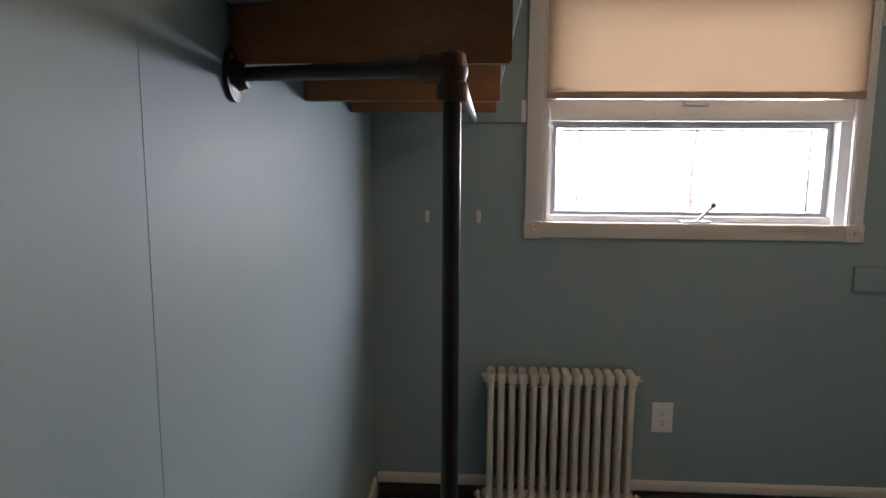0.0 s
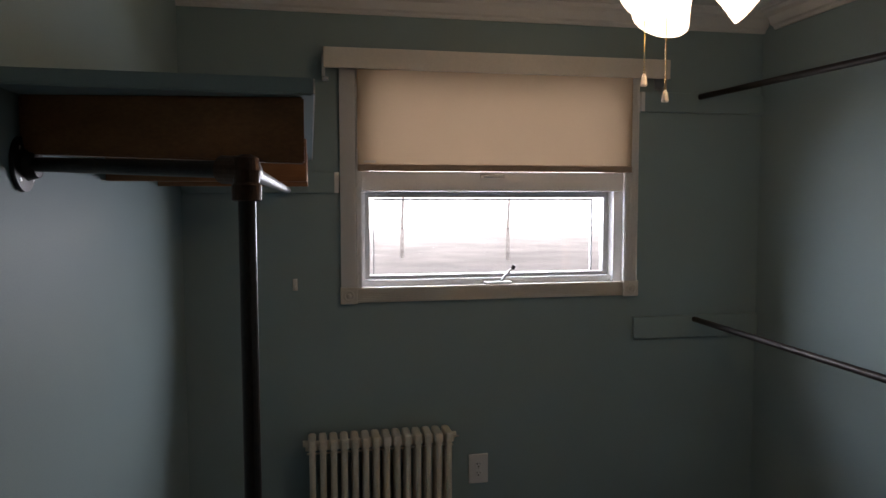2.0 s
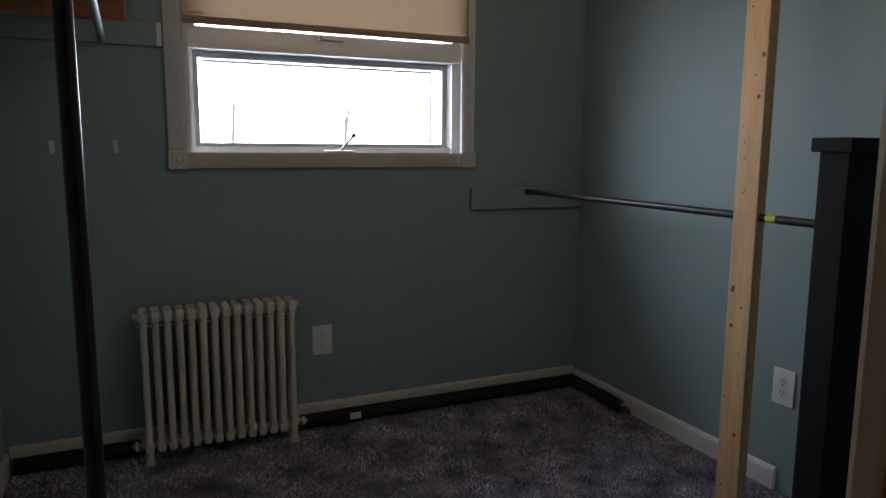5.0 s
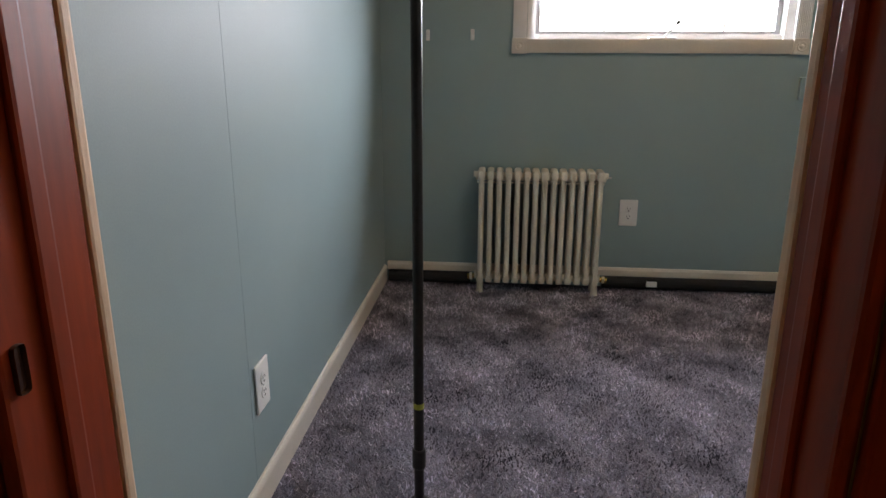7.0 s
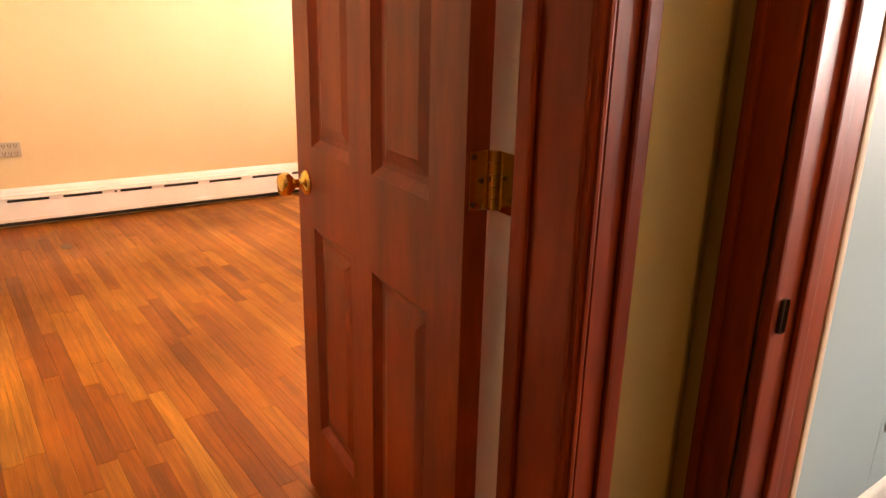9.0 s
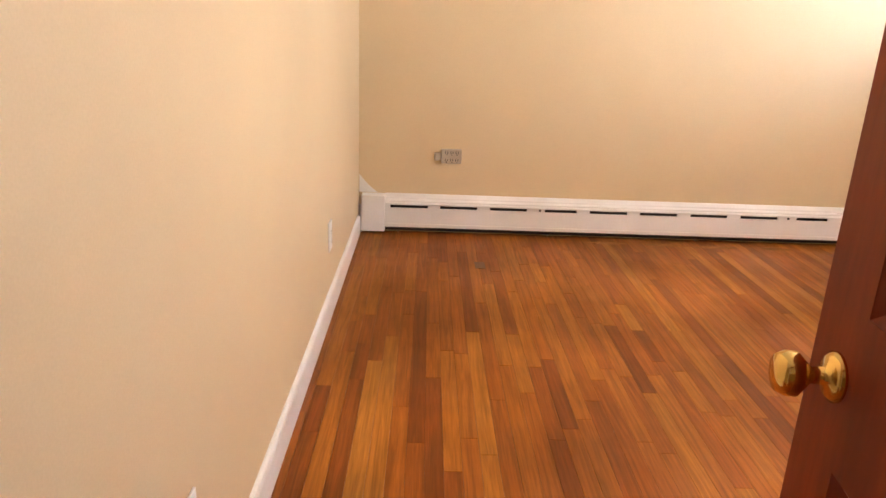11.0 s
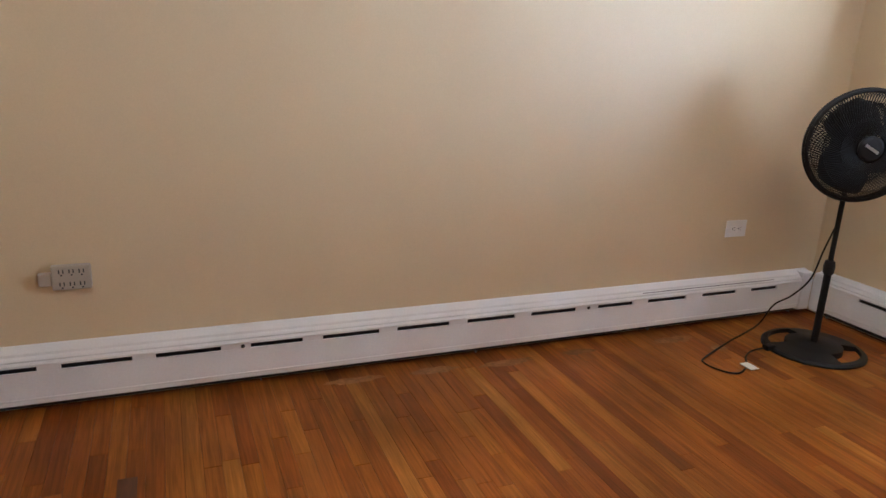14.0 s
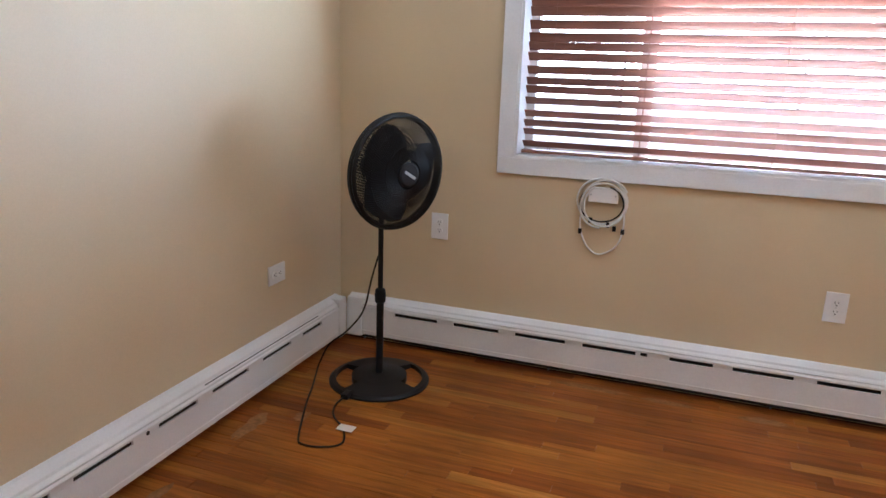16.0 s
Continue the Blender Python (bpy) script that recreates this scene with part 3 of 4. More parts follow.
crank = part("crank_base", boxes(((1.255, 0.0, 1.2055), (1.375, 0.045, 1.219)), bevel=0.004), STEEL, win, "chrome window crank")
part("crank_arm", rod(bmesh.new(), (1.325, 0.02, 1.215), (1.375, 0.0, 1.278), 0.0055, seg=10), STEEL, crank)
part("crank_knob", rod(bmesh.new(), (1.375, 0.0, 1.276), (1.383, -0.004, 1.29), 0.009, seg=12), BLACKP, crank)

shade = thing("roller_shade", "tan fabric roller shade half lowered over the window", "window shade")
bm = bmesh.new()
gx, gz = 24, 10
vs = [[bm.verts.new((0.70 + 1.212 * i / gx, -0.040 + 0.003 * math.sin(i * 0.9) * (1 - j / gz), 1.725 + 0.40 * j / gz)) for i in range(gx + 1)] for j in range(gz + 1)]
for j in range(gz):
    for i in range(gx):
        bm.faces.new((vs[j][i], vs[j][i + 1], vs[j + 1][i + 1], vs[j + 1][i]))
part("cloth", bm, shade_cloth, shade, smooth=True)
part("hem_bar", boxes(((0.70, -0.046, 1.698), (1.912, -0.034, 1.726)), bevel=0.003), material("taupe_hem", (0.36, 0.27, 0.20), rough=0.8, var=0.08, grain=300), shade, "taupe hem bar")
part("hem_label", boxes(((0.725, -0.0485, 1.731), (0.775, -0.0445, 1.741))), STRIPG, shade)
part("valance", boxes(((0.565, -0.105, 2.102), (2.055, -0.095, 2.184)), ((0.565, -0.095, 2.171), (2.055, -0.001, 2.184)), bevel=0.003), IVORY, shade, "cream valance board")
for bx in (0.56, 2.035):
    part("bracket", boxes(((bx, -0.09, 2.07), (bx + 0.012, -0.002, 2.160)), ((bx - 0.0, -0.07, 2.062), (bx + 0.025, -0.03, 2.072))), STEEL, shade)
part("roller", rod(bmesh.new(), (0.575, -0.06, 2.135), (2.033, -0.06, 2.135), 0.022), shade_cloth, shade)

# ---------------------------------------------------------------- outdoors
sky_card = structure("backdrop", boxes(((-40, 60, -3), (40, 60.2, 40))), glow("overcast_sky", (0.93, 0.97, 1.0), 15.0), "white overcast sky behind the yard", "sky")

def bare_tree(seed, place, height):
    rnd = random.Random(seed)
    t = thing("bare_tree", "leafless grey winter tree in the yard, paled for glare", "tree", "yard trees", place)
    bm = bmesh.new()

    def grow(p, d, length, r, depth):
        q = p + d * length
        rod(bm, p, q, r, r * 0.65, seg=6)
        if depth:
            for _ in range(3):
                nd = (d + Vector((rnd.uniform(-0.7, 0.7), rnd.uniform(-0.5, 0.5), rnd.uniform(0.0, 0.5)))).normalized()
                grow(p + d * length * rnd.uniform(0.55, 1.0), nd, length * rnd.uniform(0.55, 0.75), r * 0.5, depth - 1)
    tb = bmesh.new()
    rod(tb, (0, 0, 0), (0, 0, height * 0.2), 0.085, 0.07, seg=8)
    part("trunk", tb, BARK, t)
    grow(Vector((0, 0, height * 0.19)), Vector((0.05, 0, 1)).normalized(), height * 0.3, 0.07, 4)
    part("crown", bm, BARK, t)
    return t


for sd, px, py, ht in ((1, 0.5, 24, 7), (2, 4.4, 27, 8), (3, 8.6, 25, 7), (4, -6, 29, 8)):
    bare_tree(sd, (px, py, -0.9), ht)


# ---------------------------------------------------------------- outlets and plates
def outlet(name, label, w=0.088, h=0.132, kind="duplex"):
    """A wall plate, its back at the origin's plane, facing -y."""
    ob = thing(name, label, "outlet")
    part("plate", boxes(((-w / 2, -0.007, -h / 2), (w / 2, -0.0005, h / 2)), bevel=0.003), PLATE, ob)
    if kind == "blank":
        part("toggle", boxes(((-0.006, -0.016, -0.012), (0.006, -0.0065, 0.012)), bevel=0.002), PLATE, ob)
        return ob
    for s in (-1, 1):
        face = part("socket", lathe([(0.0175, 0), (0.0175, 0.0025), (0.0165, 0.0035)], 20, Matrix.Translation((0, -0.0065, s * 0.0195)) @ Euler((radians(90), 0, 0)).to_matrix().to_4x4()), PLATE, ob)
        part("slot", boxes(((-0.008, -0.0105, s * 0.0195 - 0.001), (-0.0055, -0.0098, s * 0.0195 + 0.008)), ((0.0055, -0.0105, s * 0.0195 - 0.0), (0.008, -0.0098, s * 0.0195 + 0.007)), ((-0.003, -0.0105, s * 0.0195 - 0.011), (0.003, -0.0098, s * 0.0195 - 0.006))), SLOTSHADE, face)
    part("screw", rod(bmesh.new(), (0, -0.009, 0), (0, -0.0065, 0), 0.003, seg=10), STEEL, ob)
    return ob


o = outlet("wall_outlet", "white duplex outlet on a teal wall")
o.matrix_world = pose(1.222, 0, 0.388)
copy_thing(o, pose(0, -1.83, 0.325, 0, 0, 90))
copy_thing(o, pose(E1, -1.27, 0.392, 0, 0, -90))
o2 = outlet("wall_outlet", "white duplex outlet on a cream wall")
o2.matrix_world = pose(-3.867, N2, 0.662)
copy_thing(o2, pose(-2.08, N2, 0.502))
o3 = outlet("wall_outlet", "white wall plate beside the fan, laid sideways")
o3.matrix_world = pose(W2, -0.368, 0.502, 0, 0, 90) @ pose(0, 0, 0, 0, 90, 0)
o4 = outlet("wall_outlet", "white duplex outlet low on a cream wall")
o4.matrix_world = pose(-3.105, S2, 0.36, 0, 0, 180)
o5 = copy_thing(o4, pose(-1.242, S2, 0.358, 0, 0, 180))

# ---------------------------------------------------------------- radiator
rad = thing("radiator", "cream enamelled cast iron column radiator on carpet", "radiator")
NS, RX0, RXW = 14, 0.478, 0.605
pitch = RXW / NS
for k in range(NS):
    cx = RX0 + pitch * (k + 0.5)
    foot = k in (0, NS - 1)
    bm = bmesh.new()
    for cy in (-0.062, -0.102, -0.142):
        z0 = 0.0 if foot and cy != -0.102 else 0.055
        rod(bm, (cx, cy, z0), (cx, cy, 0.585), 0.0125, seg=12)
        if foot and cy != -0.102:
            rod(bm, (cx, cy, 0.0), (cx, cy, 0.05), 0.019, 0.0125, seg=12)
    box(bm, (cx - 0.0165, -0.158, 0.565), (cx + 0.0165, -0.046, 0.612), 0.013, 3)
    box(bm, (cx - 0.0165, -0.155, 0.05), (cx + 0.0165, -0.049, 0.09), 0.012, 3)
    part("column", bm, RADM, rad)
for hz in (0.575, 0.075):
    part("header", rod(bmesh.new(), (RX0 - 0.006, -0.102, hz), (RX0 + RXW + 0.006, -0.102, hz), 0.02, seg=14), RADM, rad)
for sx in (RX0 - 0.006, RX0 + RXW + 0.006):
    part("end_plug", rod(bmesh.new(), (sx - 0.01, -0.102, 0.585), (sx + 0.01, -0.102, 0.585), 0.014, seg=8), RADM, rad)
part("tie_rod", rod(bmesh.new(), (RX0, -0.125, 0.55), (RX0 + RXW, -0.125, 0.55), 0.004, seg=8), RADM, rad)
part("bleed_valve", rod(bmesh.new(), (RX0 + RXW + 0.006, -0.102, 0.578), (RX0 + RXW + 0.03, -0.108, 0.578), 0.005, seg=8), STEEL, rad)
for vx, s in ((RX0 - 0.006, -1), (RX0 + RXW + 0.006, 1)):
    v = part("valve", rod(bmesh.new(), (vx, -0.102, 0.07), (vx + s * 0.035, -0.102, 0.065), 0.014, seg=10), BRASS, rad)
    part("nut", rod(bmesh.new(), (vx + s * 0.012, -0.102, 0.068), (vx + s * 0.024, -0.102, 0.067), 0.019, seg=6), RADM, v)

# ---------------------------------------------------------------- heating pipe along the floor
hp = thing("heating_pipe", "black insulated heating pipe along the floor edge", "pipe")
part("sleeve", rod(bmesh.new(), (0.03, -0.045, 0.04), (RX0 - 0.03, -0.045, 0.04), 0.030, seg=14), RUBBER, hp)
part("sleeve", rod(bmesh.new(), (RX0 + RXW + 0.03, -0.045, 0.04), (E1 - 0.075, -0.045, 0.04), 0.030, seg=14), RUBBER, hp)
part("sleeve", rod(bmesh.new(), (E1 - 0.045, -0.03, 0.04), (E1 - 0.045, -0.42, 0.035), 0.030, seg=14), RUBBER, hp)
part("pipe_tail", tube(curve_points([(E1 - 0.045, -0.42, 0.04), (E1 - 0.05, -0.46, 0.045), (E1 - 0.03, -0.475, 0.03), (E1 - 0.02, -0.48, 0.005)], 6), 0.012), BRASS, hp, "copper pipe end")
part("collar", rod(bmesh.new(), (E1 - 0.045, -0.425, 0.04), (E1 - 0.047, -0.445, 0.042), 0.02, seg=12), FITTING, hp)
part("tag", boxes(((1.325, -0.078, 0.03), (1.375, -0.0745, 0.058))), PLATE, hp, "white paper tag")

# ---------------------------------------------------------------- hooks
hk = thing("wall_hook", "small white plastic wall hook", "hook", "hooks on the teal wall", (0.229, 0, 1.225))
part("backplate", boxes(((-0.009, -0.006, -0.025), (0.009, -0.0005, 0.025)), bevel=0.003), PLATE, hk)
part("prong", tube(curve_points([(0, -0.005, -0.002), (0, -0.014, -0.018), (0, -0.026, -0.016), (0, -0.03, -0.004)], 5), 0.0035), PLATE, hk)
copy_thing(hk, pose(0.44, 0, 1.228))


# ---------------------------------------------------------------- cleats on the north wall
def cleat(x0, x1, z0, z1, label, end=None):
    ob = thing("wall_cleat", label, "wall board", "cleats on the teal wall")
    part("board", boxes(((x0, -0.021, z0), (x1, -0.0005, z1)), bevel=0.003), TEAL, ob)
    if end is not None:
        part("end_cap", boxes(((end, -0.0225, z0 + 0.001), (end + 0.018, -0.0015, z1 - 0.001)), bevel=0.001), WHITE, ob, "unpainted white end")
    return ob


cleat(0.002, 0.618, 1.607, 1.694, "teal painted wooden cleat under the shelf", 0.605)
cleat(1.964, E1 - 0.002, 1.970, 2.058, "teal painted wooden cleat carrying the upper rod", 1.962)
cleat(1.944, E1 - 0.002, 0.943, 1.044, "teal painted wooden cleat carrying the lower rod")

# ---------------------------------------------------------------- pipe rack with shelf on the west side
PX, PY, PZ = 0.417, -1.866, 1.619
rack = thing("pipe_rack", "black iron pipe clothes rack standing on carpet", "clothes rack")
post = part("upright", rod(bmesh.new(), (PX, PY, 0.03), (PX, PY, PZ - 0.02), 0.0128, seg=20), PIPE, rack)
part("yellow_band", rod(bmesh.new(), (PX, PY, 0.30), (PX, PY, 0.315), 0.0133, seg=20), YELLOWM, post)
part("coupling", lathe([(0.015, 0), (0.0175, 0.004), (0.0175, 0.05), (0.015, 0.055)], 18, Matrix.Translation((PX, PY, 0.13))), PIPE, rack)
part("floor_flange", lathe([(0.05, 0), (0.05, 0.008), (0.028, 0.012), (0.024, 0.032), (0.018, 0.034)], 24, Matrix.Translation((PX, PY, 0.001))), PIPE, rack)
bm = lathe([(0.0185, -0.045), (0.0215, -0.043), (0.0215, -0.022), (0.0185, -0.018), (0.0215, 0.0), (0.018, 0.018), (0.008, 0.023)], 24, Matrix.Translation((PX, PY, PZ)))
FYW = -1.555
FZ = PZ + 0.022
side = (Vector((0.012, FYW, FZ)) - Vector((PX, PY, PZ))).normalized()
rod(bm, (PX, PY, PZ), Vector((PX, PY, PZ)) + side * 0.045, 0.021, seg=20)
rod(bm, (PX, PY, PZ), (PX, PY + 0.045, PZ), 0.021, seg=20)
part("corner_elbow", bm, FITTING, rack, "bronzed iron corner elbow", smooth=False)
part("side_pipe", rod(bmesh.new(), (0.012, FYW, FZ), Vector((PX, PY, PZ)) + side * 0.03, 0.0128, seg=20), PIPE, rack)
part("hanging_pipe", rod(bmesh.new(), (PX, PY + 0.03, PZ), (PX, -0.0235, PZ), 0.0128, seg=20), DULLS, rack, "grey steel hanging rail")
fl = part("wall_flange", lathe([(0.05, 0), (0.05, 0.008), (0.03, 0.012), (0.025, 0.03), (0.018, 0.032)], 28, Matrix.Translation((0.001, FYW, FZ)) @ Euler((0, radians(90), 0)).to_matrix().to_4x4()), PIPE, rack, "round iron wall flange")
for a in range(4):
    ca, sa = math.cos(a * math.pi / 2 + 0.78) * 0.038, math.sin(a * math.pi / 2 + 0.78) * 0.038
    part("screw", rod(bmesh.new(), (0.008, FYW + ca, FZ + sa), (0.0115, FYW + ca, FZ + sa), 0.005, seg=8), STEEL, fl)

SH1, RISE = -0.03, 0.025
shelf = thing("wall_shelf", "teal and white painted shelf on varnished boards over the pipe rack", "shelf")


def slanted(x0, x1, y0a, y1a, depth, z0, z1):
    """A board along the side pipe: from (x0, y0a) to (x1, y1a), depth to the north, rising towards the wall."""
    bm = bmesh.new()
    lo = [bm.verts.new(p) for p in ((x0, y0a, z0 + RISE), (x1, y1a, z0), (x1, y1a + depth, z0), (x0, y0a + depth, z0 + RISE))]
    hi = [bm.verts.new(v.co + Vector((0, 0, z1 - z0))) for v in lo]
    bm.faces.new(lo[::-1])
    bm.faces.new(hi)
    for i in range(4):
        bm.faces.new((lo[i], lo[(i + 1) % 4], hi[(i + 1) % 4], hi[i]))
    bmesh.ops.bevel(bm, geom=bm.edges[:], offset=0.003, segments=2, affect="EDGES")
    return bm


bm = bmesh.new()
lo = [bm.verts.new(p) for p in ((0.002, -1.68, 1.7385 + RISE), (0.515, -1.805, 1.7385), (0.515, SH1, 1.7385), (0.002, SH1, 1.7385 + RISE))]
hi = [bm.verts.new(v.co + Vector((0, 0, 0.0275))) for v in lo]
bm.faces.new(lo[::-1])
bm.faces.new(hi)
for i in range(4):
    bm.faces.new((lo[i], lo[(i + 1) % 4], hi[(i + 1) % 4], hi[i]))
bmesh.ops.bevel(bm, geom=bm.edges[:], offset=0.003, segments=2, affect="EDGES")
part("shelf_top", bm, TEAL, shelf)
part("front_edge", boxes(((0.5152, -1.805, 1.7405), (0.518, SH1, 1.764))), WHITE, shelf, "white front edge")
part("end_board", slanted(0.004, 0.50, -1.565, -1.79, 0.038, 1.634, 1.738), BROWNB, shelf, "dark varnished board on edge")
part("cross_board", boxes(((0.004, -1.05, 1.6255), (0.50, -1.012, 1.738)), bevel=0.003), BROWNB, shelf, "orange varnished board on edge")
part("cross_board", boxes(((0.004, -0.45, 1.6255), (0.50, -0.412, 1.738)), bevel=0.003), BROWNB, shelf, "orange varnished board on edge")

# ---------------------------------------------------------------- rods and post on the east side
studp = thing("wooden_post", "raw knotty pine stud standing on the carpet", "post")
part("stud", boxes(((2.215, -1.412, 0.0), (2.253, -1.323, 1.994)), bevel=0.003), PINE, studp)
rk = random.Random(5)
for k in range(26):
    kz, ky = rk.uniform(0.1, 1.95), rk.uniform(-1.404, -1.331)
    r0 = rk.choice((0.0025, 0.003, 0.004, 0.007))
    part("knot", rod(bmesh.new(), (2.2144, ky, kz), (2.217, ky, kz), r0, seg=10), KNOT, studp)


def long_rod(z0, z1, label, x0, x1, y1, cy, mark):
    ob = thing("hanging_rod", label, "clothes rod", "rods on the east side")
    a, b = Vector((x0, -0.022, z0)), Vector((x1, y1, z1))
    part("rod", rod(bmesh.new(), a, b, 0.0128, seg=18), PIPE, ob)
    d = (b - a).normalized()
    c = a + d * ((cy - a.y) / d.y)
    part("coupling", rod(bmesh.new(), c - d * 0.032, c + d * 0.032, 0.0185, seg=18), PIPE, ob)
    part("coupling_rim", rod(bmesh.new(), c + d * 0.026, c + d * 0.036, 0.0205, seg=18), PIPE, ob)
    part("yellow_mark", rod(bmesh.new(), c + d * mark, c + d * (mark + 0.035), 0.0132, seg=18), YELLOWM, ob, "yellow paint mark")
    return ob


long_rod(2.042, 2.008, "black iron upper clothes rod resting on the post", 2.25, 2.262, -1.57, -1.365, -0.125)
long_rod(1.026, 1.024, "black iron lower clothes rod beside the post", 2.245, 2.235, -1.652, -1.345, 0.09)

blk = thing("black_panel", "black painted upright panel with a cap", "panel")
part("upright", boxes(((2.16, -1.735, 0.0), (2.30, -1.65, 1.225)), bevel=0.003), BLACKM, blk)
part("cap", boxes(((2.145, -1.75, 1.225), (2.315, -1.633, 1.262)), bevel=0.004), BLACKM, blk)

# ---------------------------------------------------------------- ceiling fan
FX, FY = 1.38, -1.40
fan = thing("ceiling_fan", "white ceiling fan with lit frosted glass shades", "ceiling fan", place=(FX, FY, 0))
part("canopy", lathe([(0.07, CZ), (0.07, CZ - 0.02), (0.04, CZ - 0.06), (0.02, CZ - 0.07)], 24), CEIL, fan)
part("motor", lathe([(0.03, 2.375), (0.11, 2.36), (0.13, 2.33), (0.12, 2.29), (0.06, 2.26), (0.05, 2.22)], 28), CEIL, fan)
for k in range(4):
    a = radians(20 + 90 * k)
    bm = bmesh.new()
    box(bm, (0.18, -0.055, -0.004), (0.58, 0.06, 0.004), 0.003)
    bmesh.ops.transform(bm, verts=bm.verts, matrix=Matrix.Translation((0, 0, 2.275)) @ Euler((radians(10), 0, a)).to_matrix().to_4x4())
    bl = part("blade", bm, CEIL, fan)
    part("blade_arm", rod(bmesh.new(), (0.1 * math.cos(a), 0.1 * math.sin(a), 2.28), (0.22 * math.cos(a), 0.22 * math.sin(a), 2.275), 0.012, seg=8), BRASS, bl)
part("light_fitter", lathe([(0.05, 2.22), (0.06, 2.19), (0.05, 2.15), (0.015, 2.12)], 20), BRASS, fan)
for k in range(3):
    a = radians(205 + 120 * k)
    ax = Vector((math.cos(a) * 0.75, math.sin(a) * 0.75, -0.62)).normalized()
    m = Matrix.Translation(Vector((0, 0, 2.16)) + ax * 0.05) @ ax.to_track_quat("Z", "Y").to_matrix().to_4x4()
    sh = part("glass_shade", lathe([(0.022, 0), (0.032, 0.01), (0.05, 0.05), (0.061, 0.10), (0.074, 0.145), (0.066, 0.142), (0.045, 0.06), (0.015, 0.01)], 26, m), FROST, fan, "lit frosted glass shade", smooth=True)
for (cx, cy, z0, z1) in ((-0.09, 0.03, 2.15, 1.873), (-0.04, 0.02, 2.15, 1.836)):
    ch = bmesh.new()
    z = z0
    while z > z1:
        bmesh.ops.create_icosphere(ch, subdivisions=1, radius=0.0028, matrix=Matrix.Translation((cx, cy, z)))
        z -= 0.0062
    chain = part("pull_chain", ch, BRASS, fan)
    part("pull_knob", lathe([(0.003, 0), (0.0065, -0.008), (0.0085, -0.024), (0.007, -0.028)], 12, Matrix.Translation((cx, cy, z1))), IVORY, chain)
for k in range(3):
    a = radians(205 + 120 * k)
    bulb_lamp("fan_bulb", (FX + math.cos(a) * 0.2, FY + math.sin(a) * 0.2, 1.99), 2.6, WARM, 0.035)

# ---------------------------------------------------------------- bedroom: window and blind
w2 = thing("window_2", "wide white trimmed window behind wooden blinds", "window", kind="structure")
for lo, hi, nm in (((WX0 - 0.08, N2 - 0.022, WZ0 - 0.078), (WX1 + 0.08, N2 - 0.0005, WZ0 - 0.0005), "casing_bottom"),
                   ((WX0 - 0.08, N2 - 0.022, WZ1 + 0.0005), (WX1 + 0.08, N2 - 0.0005, WZ1 + 0.078), "casing_top"),
                   ((WX0 - 0.08, N2 - 0.022, WZ0), (WX0 - 0.0005, N2 - 0.0005, WZ1), "casing_side"),
                   ((WX1 + 0.0005, N2 - 0.022, WZ0), (WX1 + 0.08, N2 - 0.0005, WZ1), "casing_side")):
    part(nm, boxes((lo, hi), bevel=0.004), WHITE, w2)
part("liner", boxes(((WX0, N2 - 0.02, WZ0), (WX0 + 0.012, N2 + 0.19, WZ1)), ((WX1 - 0.012, N2 - 0.02, WZ0), (WX1, N2 + 0.19, WZ1)),
                    ((WX0 + 0.012, N2 - 0.02, WZ0), (WX1 - 0.012, N2 + 0.19, WZ0 + 0.012)), ((WX0 + 0.012, N2 - 0.02, WZ1 - 0.012), (WX1 - 0.012, N2 + 0.19, WZ1))), WHITE, w2)
MX = -2.95
part("sash_frame", boxes(((WX0 + 0.012, N2 + 0.13, WZ0 + 0.012), (WX0 + 0.05, N2 + 0.17, WZ1 - 0.012)), ((WX1 - 0.05, N2 + 0.13, WZ0 + 0.012), (WX1 - 0.012, N2 + 0.17, WZ1 - 0.012)),
                         ((MX - 0.035, N2 + 0.13, WZ0 + 0.012), (MX + 0.035, N2 + 0.17, WZ1 - 0.012)), ((WX0 + 0.05, N2 + 0.13, WZ0 + 0.012), (MX - 0.035, N2 + 0.17, WZ0 + 0.045)),
                         ((MX + 0.035, N2 + 0.13, WZ0 + 0.012), (WX1 - 0.05, N2 + 0.17, WZ0 + 0.045))), WHITE, w2)
for x0, x1 in ((WX0 + 0.05, MX - 0.035), (MX + 0.035, WX1 - 0.05)):
    p = part("pane", boxes(((x0, N2 + 0.148, WZ0 + 0.045), (x1, N2 + 0.152, WZ1 - 0.012))), GLASS, w2)
    p.visible_shadow = False

blind = thing("wooden_blind", "cherry brown wooden slat blind lowered, slats half open", "blind")
slat_mesh = None
z = WZ0 + 0.062
k = 0
while z < WZ1 - 0.06:
    if slat_mesh is None:
        bm = bmesh.new()
        box(bm, (WX0 + 0.022, -0.024, -0.0016), (WX1 - 0.022, 0.024, 0.0016), 0.001, 1)
        s = part("slat", bm, SLATM, blind)
        slat_mesh = s.data
    else:
        s = new("slat", slat_mesh)
        s.parent = blind
    s.location = (0, N2 + 0.058, z)
    s.rotation_euler = (radians(-38 - 1.35 * k + 1.5 * math.sin(k * 2.3)), radians(0.12 * math.sin(k * 1.7)), 0)
    z += 0.0488
    k += 1
part("bottom_rail", boxes(((WX0 + 0.02, N2 + 0.035, WZ0 + 0.018), (WX1 - 0.02, N2 + 0.085, WZ0 + 0.034)), bevel=0.003), SLATM, blind)
part("head_rail", boxes(((WX0 + 0.014, N2 + 0.02, WZ1 - 0.065), (WX1 - 0.014, N2 + 0.09, WZ1 - 0.013))), SLATM, blind)
